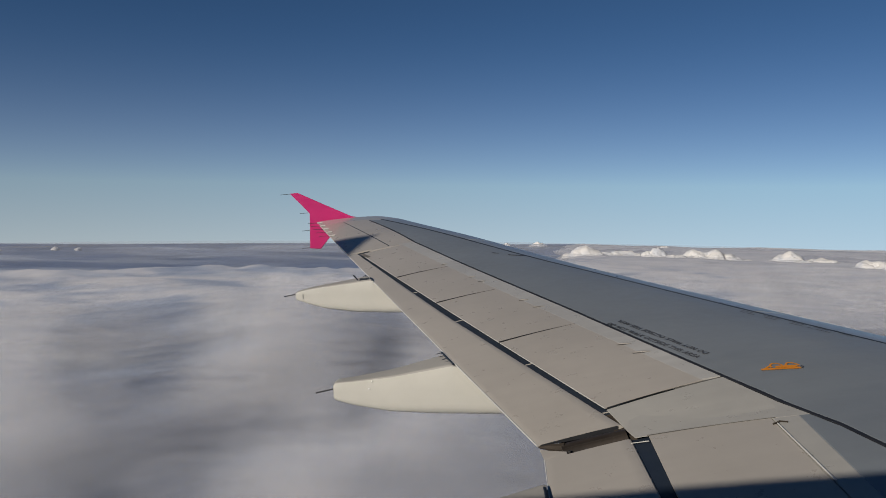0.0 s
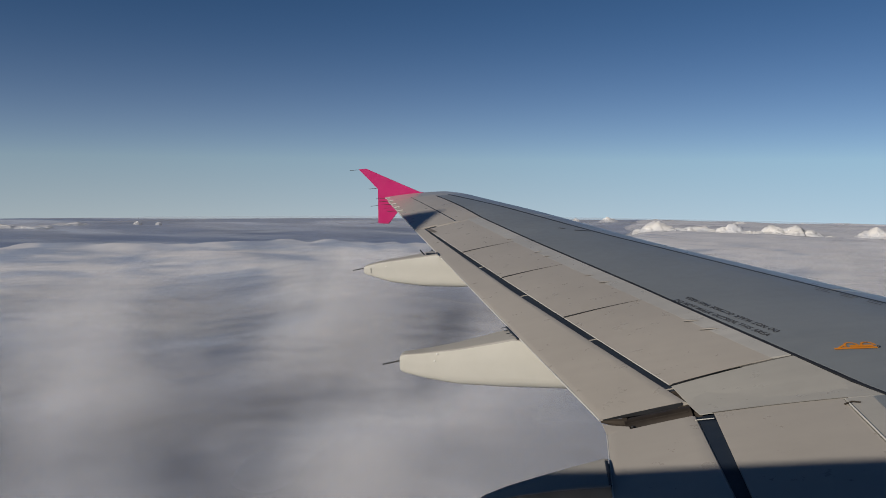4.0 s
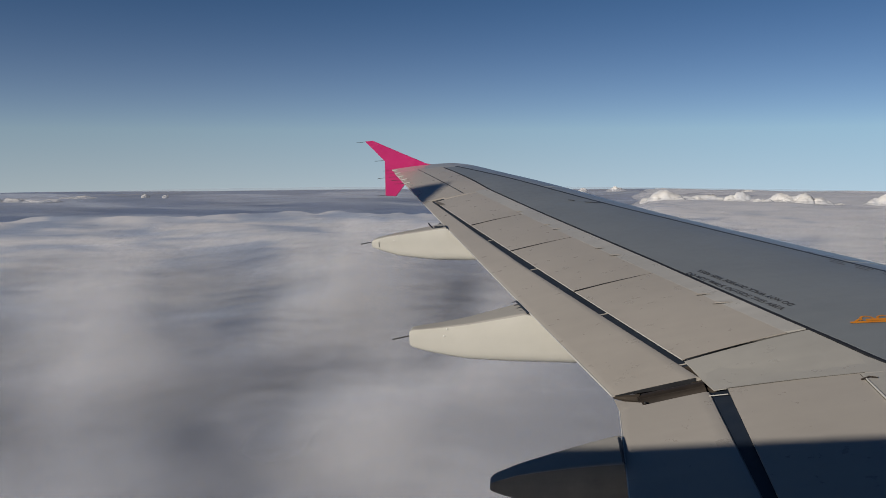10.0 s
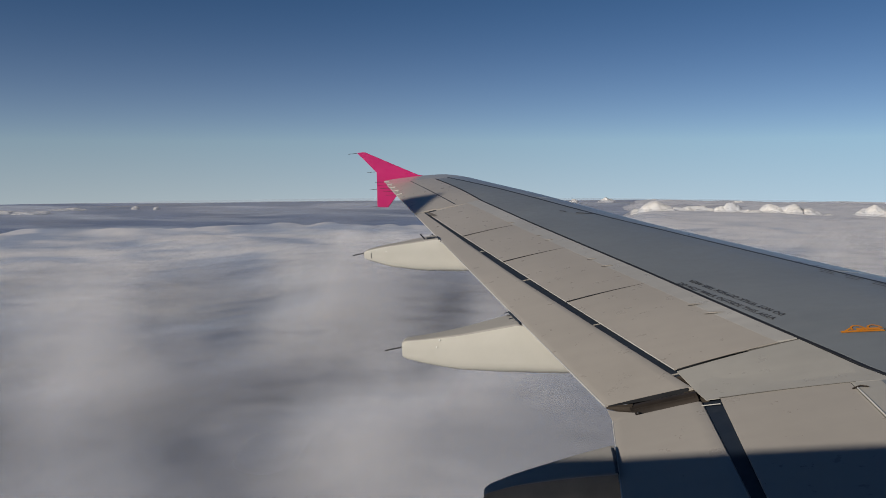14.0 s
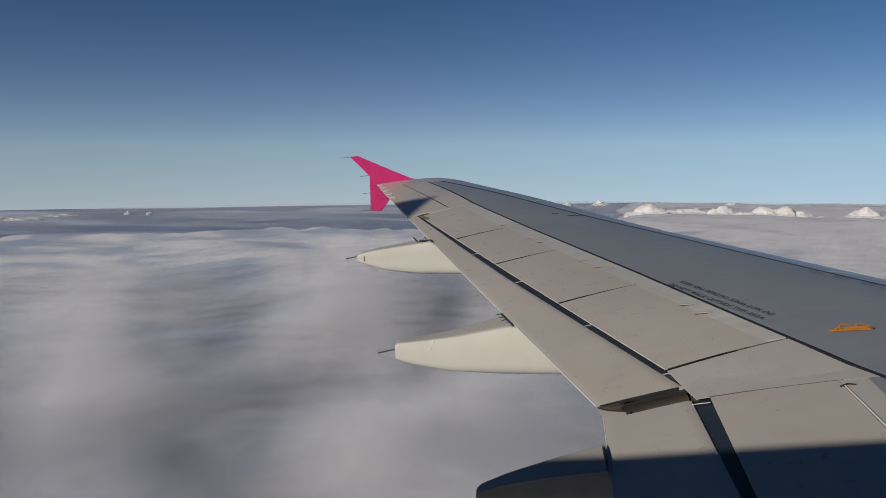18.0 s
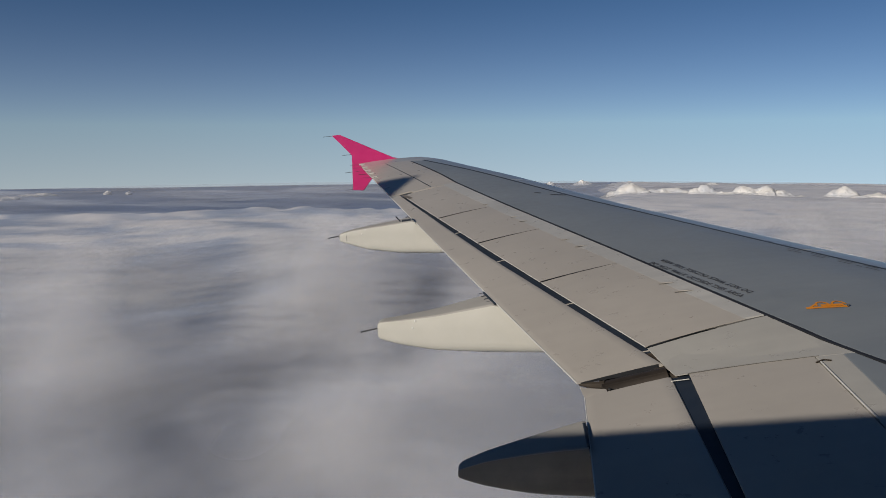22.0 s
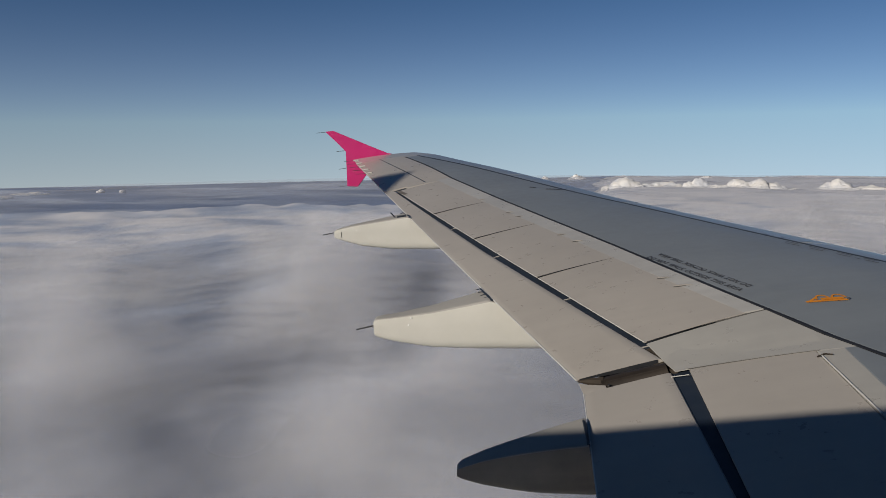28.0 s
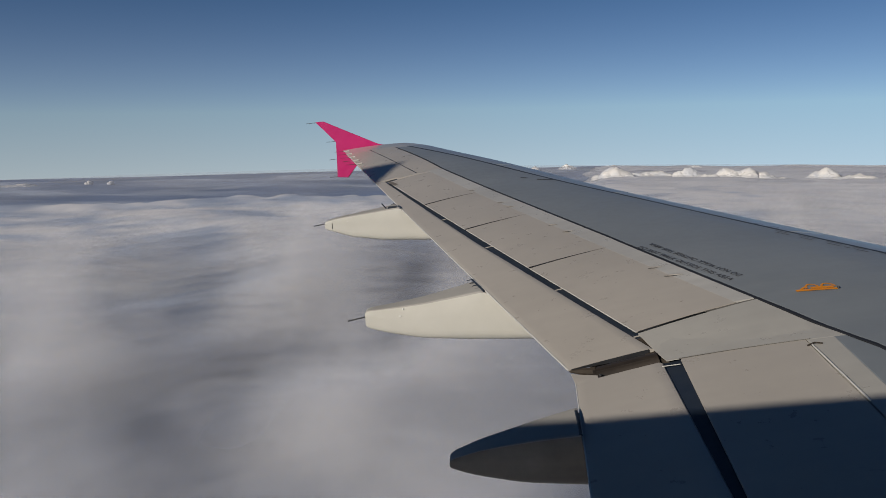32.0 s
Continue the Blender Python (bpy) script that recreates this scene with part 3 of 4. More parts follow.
panel("shroud_panel", ((-5.1203, ROOT_Y), (-4.70, 6.108), (-4.850, 6.126), (-5.1491, ROOT_Y)), PANEL_PALE, airliner, 2, 14, lift=0.0, depth=0.012, rim=0.002, label="pale grey shroud strip ahead of the inboard spoiler")
strip("wing_skin", lambda y: spar(y) - 0.0155, lambda y: lerp(-5.02, -4.70, (y - 2.6) / 3.565) + 0.005, ROOT_Y, 6.165, 16, 3, SKIN, airliner)
# dark strip painting the shade of the inboard gap
strip("gap_shade", lambda y: lerp(-5.86, -5.560, (y - 2.6) / 3.595) + 0.04, lambda y: -5.682 - 0.045 * (6.2 - y), ROOT_Y, 6.25, 26, 2, SEAL_SHADE_BLUE, airliner, lift=-0.02, depth=0.03, label="dark strip for the shaded gap between the inboard spoiler and flap")
# bright hinge rod with its bracket along the inboard spoiler
rod = tube("hinge_rod", [(lerp(-4.862, -4.905, k / 8), lerp(6.03, 5.30, k / 8), z_up(lerp(-4.862, -4.905, k / 8), lerp(6.03, 5.30, k / 8)) + 0.008) for k in range(9)], 0.0045, EDGE, airliner, 8, "bright metal hinge rod along the inboard spoiler")
tube("bracket", [(-4.80, 6.035, z_up(-4.80, 6.035) + 0.003), (-4.84, 6.050, z_up(-4.84, 6.050) + 0.009), (-4.885, 6.04, z_up(-4.885, 6.04) + 0.003)], 0.005, METAL, rod, 6, "small worn metal bracket")


def build_flap(name, front, y0, y1, label, thick=0.006):
    """A flap: rounded nose in front, thin trailing edge."""
    bm = bmesh.new()
    rows = []
    ny = 24
    for k in range(ny + 1):
        y = lerp(y0, y1, k / ny)
        a, b = front(y), x_te(y)
        ring = []
        w = a - b
        for d in (0.03, 0.018):
            ring.append((a + 0.012, y, z_up(a, y) - d))
        for t in (0.0, 0.04, 0.15, 0.3, 0.45, 0.6, 0.75, 0.9, 0.985, 1.0):
            x = a - w * t
            ring.append((x, y, z_up(x, y) - (0.006 if t == 0 else 0.002 if t == 1 else 0)))
        for t, d in ((1.0, 0.008), (0.7, 0.018), (0.4, 0.028), (0.1, 0.035)):
            x = a - w * t
            ring.append((x, y, z_up(x, y) - d))
        rows.append([bm.verts.new(q) for q in ring])
    n = len(rows[0])
    for a, b in zip(rows, rows[1:]):
        for i in range(n):
            bm.faces.new((a[i], a[(i + 1) % n], b[(i + 1) % n], b[i]))
    bm.faces.new(rows[0])
    bm.faces.new(list(reversed(rows[-1])))
    ob = finish(name, bm, PANEL, airliner, label, smooth=True)
    tube("trailing_edge", [(x_te(lerp(y0, y1, i / 12)) - 0.002, lerp(y0, y1, i / 12), z_up(x_te(lerp(y0, y1, i / 12)), lerp(y0, y1, i / 12)) - 0.004) for i in range(13)],
         thick, EDGE, ob, 6, "bright bare trailing edge")
    return ob


flap_outer = build_flap("flap", flap_fe, 6.445, 13.30, "light grey outboard flap, retracted")


def shade_plate(y, x0, x1, parent):
    """Added plate over the end of a flap, near black for the shade of the channel."""
    bm = bmesh.new()
    cols = []
    for k in range(9):
        x = lerp(x0, x1, k / 8)
        z = z_up(x, y)
        cols.append([bm.verts.new((x, y + d, z - h)) for d, h in ((0.0, 0.002), (0.005, 0.0005), (0.005, lerp(0.045, 0.008, k / 8)), (0.0, lerp(0.045, 0.008, k / 8)))])
    for a, b in zip(cols, cols[1:]):
        for i in range(4):
            bm.faces.new((a[i], a[(i + 1) % 4], b[(i + 1) % 4], b[i]))
    bm.faces.new(cols[0])
    bm.faces.new(list(reversed(cols[-1])))
    return finish("shade_plate", bm, SEAL_SHADE_BLACK, parent, "dark plate added over the flap end for the channel's shade")


# covers the sunlit end face with the channel's painted shade
shade_plate(6.438, -5.70, -6.195, flap_outer)
flap_inner = build_flap("flap", lambda y: -5.672 - 0.045 * (6.2 - y), ROOT_Y, 6.235, "light grey inboard flap, partly in the fuselage shadow", 0.004)

# filler between the last spoiler and the aileron, and the dark slot behind it
strip("end_panel", lambda y: spoiler_fe(y) - 0.003, lambda y: -7.90, 13.262, 13.342, 2, 6, PANEL, airliner, rim=0.001, label="narrow grey panel beside the aileron")
# dark sheet under the open slot, coloured for its shade
strip("end_slot", lambda y: -7.88, lambda y: x_te(y) + 0.02, 13.28, 13.36, 2, 6, SEAL_SHADE_BLUE, airliner, lift=-0.022, depth=0.01, rim=0.001, label="dark slot between flap and aileron")
# aileron and tip
strip("hinge_seal", lambda y: at_u(y, 0.7285), lambda y: at_u(y, 0.7285) - 0.009, 13.35, 16.4, 16, 2, SEAL_SHADE_BLUE, airliner, lift=0.003, depth=0.006, rim=0.002, label="dark hinge line of the aileron")
strip("aileron", lambda y: at_u(y, 0.735), x_te, 13.345, 16.42, 16, 8, PANEL, airliner, lift=0.002, depth=0.02, label="light grey aileron near the wingtip")
strip("shroud_panel", lambda y: spar(y) - 0.0155, lambda y: at_u(y, 0.728), 13.345, 16.42, 14, 4, PANEL, airliner, label="light grey fixed panel ahead of the aileron")


def build_tip():
    """Rounded tip cap between the last slat, the aileron and the fence."""
    bm = bmesh.new()
    rows = []
    for k in range(9):
        y = lerp(16.0, 16.97, k / 8)
        back = 0.30 * max(0, (y - 16.4) / 0.57) ** 2.0
        ring = []
        for i in range(17):
            u = i / 16
            x = lerp(x_le(y) - back, x_te(y), u)
            z = z_up(x, y) - (0.006 if y < 16.43 else -0.001)
            ring.append((x, y, z))
        for i in range(15, 0, -1):
            x, _, z = ring[i]
            ring.append((x, y, z - 0.09 * math.sin(math.pi * i / 16) - 0.01))
        rows.append([bm.verts.new(q) for q in ring])
    n = len(rows[0])
    for a, b in zip(rows, rows[1:]):
        for i in range(n):
            bm.faces.new((a[i], a[(i + 1) % n], b[(i + 1) % n], b[i]))
    bm.faces.new(rows[0])
    bm.faces.new(list(reversed(rows[-1])))
    return finish("wing_tip", bm, TIP, airliner, "pale grey wingtip cap tinged by the magenta fence", smooth=True)


tip = build_tip()

# wingtip fence
FENCE = [(-8.35, 0.20), (-8.605, 0.240), (-9.679, 0.741), (-9.841, 0.731), (-9.441, 0.322), (-9.463, -0.387), (-9.243, -0.402), (-9.054, -0.152), (-8.55, 0.06)]
fence = prism("wingtip_fence", FENCE, 16.975, 17.02, PINK, airliner, "magenta arrow-shaped wingtip fence", 0.008)
for x, z, l in ((-9.835, 0.722, 0.19), (-9.455, 0.335, 0.19), (-9.455, -0.02, 0.16), (-9.455, -0.375, 0.17)):
    tube("static_wick", [(x, 16.997, z), (x - l, 16.997, z - 0.012)], 0.0045, INK, fence, 6, "thin dark static discharge rod")
for k in range(5):
    y = lerp(15.15, 16.75, k / 4)
    x, z = x_te(y), z_up(x_te(y), y)
    tube("static_wick", [(x - 0.01, y, z + 0.012), (x - 0.2, y, z + 0.008)], 0.004, INK, tip, 6, "thin dark static discharge rod")
    tube("wick_base", [(x + 0.09, y, z_up(x + 0.09, y) + 0.010), (x - 0.02, y, z + 0.010)], 0.011, EDGE, tip, 6, "white wick base")


def build_fairing(near, width, tail_x, tops, bottoms, front_x, label, material=None, taper=1.0, shoulder=0.20):
    """Flap track fairing: canoe of rounded-box section along the air flow."""
    def curve(pts, x):
        if x <= pts[0][0]:
            return pts[0][1]
        for (a, za), (b, zb) in zip(pts, pts[1:]):
            if x <= b:
                t = (x - a) / (b - a)
                return lerp(za, zb, t)
        return pts[-1][1]
    bm = bmesh.new()
    rings = []
    length = front_x - tail_x
    stops = [d / length for d in (0, 0.003, 0.008, 0.016, 0.028, 0.045)] + [0.03, 0.05, 0.075, 0.1, 0.13, 0.16, 0.195, 0.23, 0.26, 0.3, 0.34, 0.38, 0.46, 0.55, 0.65, 0.75, 0.85, 0.93, 1.0]
    stops += [(x_te(near + width * k / 4) + d - tail_x) / length for k in range(5) for d in (-0.0125, -0.0115)]
    for s in sorted(stops):
        x = tail_x + s * length
        blunt = math.sqrt(1 - (1 - s * length / 0.045) ** 2) if s * length < 0.045 else 1.0
        top, bot = curve(tops, x), curve(bottoms, x)
        mid, half = (top + bot) / 2, (top - bot) / 2 * lerp(0.66, 1, blunt)
        w = lerp(0.26, 1.0, min(1, s * length / taper) ** 1.2) * width / 2 * lerp(0.6, 1, blunt)
        cy = near + width / 2 - (width / 2 - w)
        ring = []
        for i in range(28):
            t = 2 * math.pi * i / 28
            e = 0.36 if math.sin(t) < 0.05 else shoulder if math.cos(t) < 0 else 0.20
            yv = cy + w * math.copysign(abs(math.cos(t)) ** e, math.cos(t))
            zv = (0.08 * (yv - near) if math.sin(t) > 0 else 0) + mid + half * math.copysign(abs(math.sin(t)) ** (0.45 if math.sin(t) < 0 else 0.05), math.sin(t))
            if x > x_te(yv) - 0.012:
                zv = min(zv, z_up(x, yv) - 0.016)
            ring.append(bm.verts.new((x, yv, zv)))
        rings.append(ring)
    for a, b in zip(rings, rings[1:]):
        for i in range(28):
            face = bm.faces.new((a[i], a[(i + 1) % 28], b[(i + 1) % 28], b[i]))
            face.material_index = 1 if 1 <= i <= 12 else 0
    bm.faces.new(rings[0])
    bm.faces.new(list(reversed(rings[-1])))
    ob = finish("flap_track_fairing", bm, material or FAIRING, airliner, label, smooth=True)
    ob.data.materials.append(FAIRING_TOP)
    return ob


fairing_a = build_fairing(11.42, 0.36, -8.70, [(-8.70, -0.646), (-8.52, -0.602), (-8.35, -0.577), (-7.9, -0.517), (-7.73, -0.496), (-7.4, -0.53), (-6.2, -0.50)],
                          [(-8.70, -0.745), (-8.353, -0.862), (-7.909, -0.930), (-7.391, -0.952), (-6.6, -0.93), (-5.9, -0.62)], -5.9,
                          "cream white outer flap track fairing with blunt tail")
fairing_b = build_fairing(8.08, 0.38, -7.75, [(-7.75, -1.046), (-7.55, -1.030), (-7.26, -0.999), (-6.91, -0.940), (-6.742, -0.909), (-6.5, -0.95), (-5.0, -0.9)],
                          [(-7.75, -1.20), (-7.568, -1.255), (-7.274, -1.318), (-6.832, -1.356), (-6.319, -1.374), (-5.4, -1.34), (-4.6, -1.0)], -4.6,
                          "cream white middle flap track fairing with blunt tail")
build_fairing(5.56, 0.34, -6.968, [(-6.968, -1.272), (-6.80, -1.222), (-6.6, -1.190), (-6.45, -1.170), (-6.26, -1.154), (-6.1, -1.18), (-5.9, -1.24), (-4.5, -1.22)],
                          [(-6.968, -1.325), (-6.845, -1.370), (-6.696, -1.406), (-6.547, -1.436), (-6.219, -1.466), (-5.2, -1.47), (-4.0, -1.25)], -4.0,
                          "light grey inner flap track fairing, brownish sides coloured for shade and grime", SHADED_SOILED, 0.74)
tube("static_wick", [(-8.69, 11.47, -0.672), (-8.86, 11.47, -0.700)], 0.007, INK, fairing_a, 6, "thin dark static discharge rod")
tube("static_wick", [(-7.74, 8.13, -1.108), (-7.91, 8.13, -1.142)], 0.007, INK, fairing_b, 6, "thin dark static discharge rod")

tube("joint_line", [(-8.605, 11.418, -0.665), (-8.605, 11.418, -0.735)], 0.004, INK, fairing_a, 6, "thin dark panel joint")
# flap end channel at the kink
# near-black panel under the rail puts the well's shade into colour
panel("rail_well", ((-5.60, 6.225), (-5.60, 6.60), (-6.060, 6.60), (-6.060, 6.225)), SEAL_SHADE_BLACK, airliner, 6, 4, lift=-0.042, depth=0.03, label="dark well between the two flaps")
rail = tube("flap_end_rail", [(lerp(-5.655, -6.055, k / 8), lerp(6.364, 6.374, k / 8), z_up(lerp(-5.655, -6.055, k / 8), 6.36) - 0.082) for k in range(9)], 0.086, RAIL, airliner, 20, "worn brownish metal rail between the flaps")
tube("rail_lip", [(lerp(-5.69, -6.055, k / 8), lerp(6.322, 6.332, k / 8), z_up(lerp(-5.69, -6.055, k / 8), 6.327) - 0.006) for k in range(9)], 0.005, RAIL, rail, 10, "thin worn lip along the rail")
tube("rail_spike", [(-6.050, 6.375, z_up(-6.050, 6.375) - 0.028), (-6.13, 6.405, z_up(-6.13, 6.405) - 0.018), (-6.208, 6.432, z_up(-6.205, 6.432) - 0.008)], 0.040, METAL, rail, 8, "tapered dark end of the rail", taper=0.15)
panel("rail_tongue", ((-6.054, 6.240), (-6.054, 6.290), (-6.205, 6.405), (x_te(6.235), 6.240)), PANEL, rail, 3, 2, lift=-0.008, depth=0.004, rim=0.001, label="pale tapered plate under the spike")
tube("rail_bracket", [(-6.035, 6.27, z_up(-6.04, 6.27) - 0.024), (-6.035, 6.40, z_up(-6.04, 6.40) - 0.024)], 0.013, METAL, rail, 8, "dark cross bracket")
for y in (6.285, 6.372):
    tube("bolt", [(-6.035, y, z_up(-6.035, y) - 0.016), (-6.035, y, z_up(-6.035, y) - 0.006)], 0.008, INK, rail, 8)
panel("kink_seal", ((-5.60, 6.245), (-5.69, 6.66), (-5.80, 6.66), (-5.72, 6.425)), METAL, airliner, 3, 4, lift=-0.024, depth=0.02, label="worn metal seal at the flap corner")
tube("vane_edge", [(-5.683, 6.175, z_up(-5.683, 6.175) - 0.002), (-5.580, 6.152, z_up(-5.580, 6.152) - 0.002)], 0.003, EDGE, flap_inner, 6, "thin bright edge of the flap vane")
# black rubber seals where the fairings meet the flaps
for near, y1, over in ((8.085, 8.42, 0.0), (11.46, 11.83, -0.04)):
    pts = [(x_te(y) - 0.02 + over * 0.3, y, z_up(x_te(y), y) - 0.002) for y in (near, lerp(near, y1, 0.33), lerp(near, y1, 0.66), y1)]
    seal = tube("fairing_seal", pts, 0.009, SEAL_SHADE_BLUE, airliner, 6, "black rubber seal between fairing and flap")
    for k in range(5):
        y = lerp(near + 0.02, y1, k / 4)
        tube("seal_finger", [(x_te(y) - 0.02, y, z_up(x_te(y), y) - 0.004), (x_te(y) - 0.065, y, z_up(x_te(y), y) - 0.014)], 0.004, SEAL_SHADE_BLUE, seal, 5)
tube("fairing_seal", [(-6.254, 5.845, -1.138), (-6.259, 5.72, -1.148), (-6.266, 5.57, -1.162)], 0.011, SEAL_SHADE_BLUE, airliner, 6, "black rubber seal between fairing and flap")
# open bracket on the outer fairing; small pale fasteners on both carry painted glints
tube("seal_bracket", [(-7.888, 11.44, -0.505), (-7.947, 11.44, -0.438)], 0.010, SEAL_SHADE_BLUE, fairing_a, 6, "black raised seal bracket")
tube("seal_bracket", [(-7.868, 11.46, -0.500), (-7.752, 11.46, -0.497)], 0.018, SEAL_SHADE_BLUE, fairing_a, 6, "black rubber seal block")
for owner, spots in ((fairing_a, ((-8.404, 11.416, -0.652), (-8.352, 11.416, -0.592))), (fairing_b, ((-7.42, 8.076, -1.040), (-7.446, 8.076, -1.102)))):
    for x, y, z in spots:
        tube("fastener_glint", [(x, y + 0.02, z), (x, y - 0.004, z)], 0.006, GLINT, owner, 8, "small fastener painted pale for its glint")
# small hinge covers on the shroud ahead of the spoilers, each with a dark slot
def hinge_cover(y, w):
    x = spoiler_fe(y) + 0.018
    bm = bmesh.new()
    rings = []
    for i in range(9):
        a = 2 * i / 8 - 1
        wide, tall = 0.018 * (1 - 0.75 * a * a), 0.005 * (1 - a * a) + 0.0005
        px, py = x - a * w / 2, y + 0.02 * a
        rings.append([bm.verts.new((px, py + wide * math.cos(t), z_up(px, py) + 0.001 + tall * math.sin(t))) for t in (math.pi * k / 6 for k in range(7))])
    for p0, p1 in zip(rings, rings[1:]):
        for k in range(6):
            bm.faces.new((p0[k], p0[k + 1], p1[k + 1], p1[k]))
    cover = finish("hinge_cover", bm, PANEL, shroud, "small grey raised hinge cover", smooth=True)
    bar((x - w * 0.55, y - 0.014), (x + w * 0.1, y - 0.030), 0.010, FILLER, cover, "slot")


# ---- writing and marks on the wing ----
def lettering(text, start, way, size, parent, label):
    """Stencilled words laid on the upper surface: start (x, y) of the baseline, way along it, cap height by size."""
    cu = bpy.data.curves.new("lettering", "FONT")
    cu.body, cu.size, cu.extrude, cu.offset, cu.space_character = text, 1.0, 0.0, 0.016, 1.16
    tmp = new("lettering", cu)
    me = bpy.data.meshes.new_from_object(tmp.evaluated_get(bpy.context.evaluated_depsgraph_get()))
    bpy.data.objects.remove(tmp)
    bpy.data.curves.remove(cu)
    width = max(v.co.x for v in me.vertices)
    wx, wy = way
    length = math.hypot(wx, wy)
    d = Vector((wx / length, wy / length))
    up = Vector((-d.y, d.x))
    for v in me.vertices:
        q = Vector(start) + d * (v.co.x / width * length) + up * (v.co.y * size)
        v.co = (q.x, q.y, z_up(q.x, q.y) + 0.004)
    me.materials.append(INK_WORN)
    ob = new("lettering", me)
    ob.parent = parent
    ob["label"] = label
    return ob


WORDS = "DO NOT WALK OUTSIDE THIS AREA"
lettering(WORDS, (-5.362, 8.295), (0.435, -1.07), 0.071, skin, "black stencilled warning words")
lettering(WORDS, (-4.803, 7.294), (-0.414, 1.051), 0.069, skin, "black stencilled warning words, facing the other way")


def mark(name, corners, material, parent, label="", lift=0.004):
    """A flat painted patch on the upper surface."""
    bm = bmesh.new()
    vs = []
    n = 4
    for a, b in zip(corners, corners[1:] + corners[:1]):
        for k in range(n):
            x, y = lerp(a[0], b[0], k / n), lerp(a[1], b[1], k / n)
            vs.append(bm.verts.new((x, y, z_up(x, y) + lift)))
    bm.faces.new(vs)
    return finish(name, bm, material, parent, label)


def bar(a, b, w, material, parent, name="stencil_bar", label=""):
    d = Vector((b[0] - a[0], b[1] - a[1])).normalized()
    o = Vector((-d.y, d.x)) * w / 2
    A, B = Vector(a), Vector(b)
    return mark(name, [tuple(A - o), tuple(B - o), tuple(B + o), tuple(A + o)], material, parent, label)


for y, w in ((7.76, 0.11), (7.53, 0.14), (9.44, 0.09), (9.13, 0.11), (10.45, 0.09), (10.72, 0.08), (11.60, 0.08)):
    hinge_cover(y, w)

# unreadable stencil rows behind the slats
for row, dashes in enumerate((((0.0, 0.13), (0.24, 0.33), (0.35, 0.41), (0.50, 0.63), (0.72, 0.84), (0.94, 1.04)), ((0.06, 0.10), (0.12, 0.20), (0.30, 0.42), (0.54, 0.66), (0.70, 0.75), (0.78, 0.90)))):
    for first, last in dashes:
        q = lambda t: (lerp(-4.125, -3.655, t) - 0.055 * row, lerp(8.42, 7.50, t) - 0.02 * row)
        bar(q(first), q(last), 0.013, FILLER, skin)
bar((-5.90, 11.80), (-5.70, 11.72), 0.04, INK, skin)
bar((-6.10, 12.00), (-6.02, 11.93), 0.03, INK, skin)

# orange walkway mark: a bar with two low arches
bar((-4.605, 6.858), (-4.35, 6.812), 0.030, ORANGE, skin, "orange_mark", "orange painted walkway mark")
bar((-4.50, 6.875), (-4.36, 6.850), 0.036, ORANGE, skin, "orange_mark")
for cx, cy in ((-4.485, 6.872), (-4.385, 6.855)):
    ring = [(cx + 0.036 * math.cos(math.pi * k / 6) * 1.15, cy + 0.070 * math.sin(math.pi * k / 6)) for k in range(7)]
    for a, b in zip(ring, ring[1:]):
        bar(a, b, 0.015, ORANGE, skin, "orange_mark")
bar((-4.575, 6.862), (-4.525, 6.905), 0.016, ORANGE, skin, "orange_mark")
tube("anchor_fitting", [(-4.345, 6.815, z_up(-4.345, 6.815) + 0.0), (-4.342, 6.815, z_up(-4.342, 6.815) + 0.014)], 0.009, INK, skin, 8, "small black anchor fitting")

# worn bare patch where the outer flap meets the aileron
mark("worn_patch", [(-8.06, 13.234), (-7.956, 13.10), (-7.845, 12.85), (-7.90, 12.83), (-7.99, 13.02)], WORN, skin, "brownish worn patch at the flap end")

# ---- clouds ----
RNG = np.random.RandomState(21)
LATTICE = RNG.rand(256, 256) * 2 - 1


def smooth_noise(x, y):
    xi, yi = np.floor(x).astype(int), np.floor(y).astype(int)
    fx, fy = x - xi, y - yi
    fx, fy = fx ** 3 * (fx * (6 * fx - 15) + 10), fy ** 3 * (fy * (6 * fy - 15) + 10)
    a, b = LATTICE[xi % 256, yi % 256], LATTICE[(xi + 1) % 256, yi % 256]
    c, d = LATTICE[xi % 256, (yi + 1) % 256], LATTICE[(xi + 1) % 256, (yi + 1) % 256]
    return (a * (1 - fx) + b * fx) * (1 - fy) + (c * (1 - fx) + d * fx) * fy


DECK = -205.0


JITTER = RNG.rand(256, 256, 2)


def domes(x, y, soft):
    """Rounded heads with creases between them: one minus the softened squared distance to the nearest of scattered centres."""
    xi, yi = np.floor(x).astype(int), np.floor(y).astype(int)
    total = np.zeros_like(x)
    for a in (-1, 0, 1):
        for b in (-1, 0, 1):
            j = JITTER[(xi + a) % 256, (yi + b) % 256]
            d = (xi + a + j[..., 0] - x) ** 2 + (yi + b + j[..., 1] - y) ** 2
            total += np.exp(-d * soft)
    return np.log(total + 1e-6) / soft


def ease(v, a, b):
    t = np.clip((v - a) / (b - a), 0, 1)
    return t * t * (3 - 2 * t)


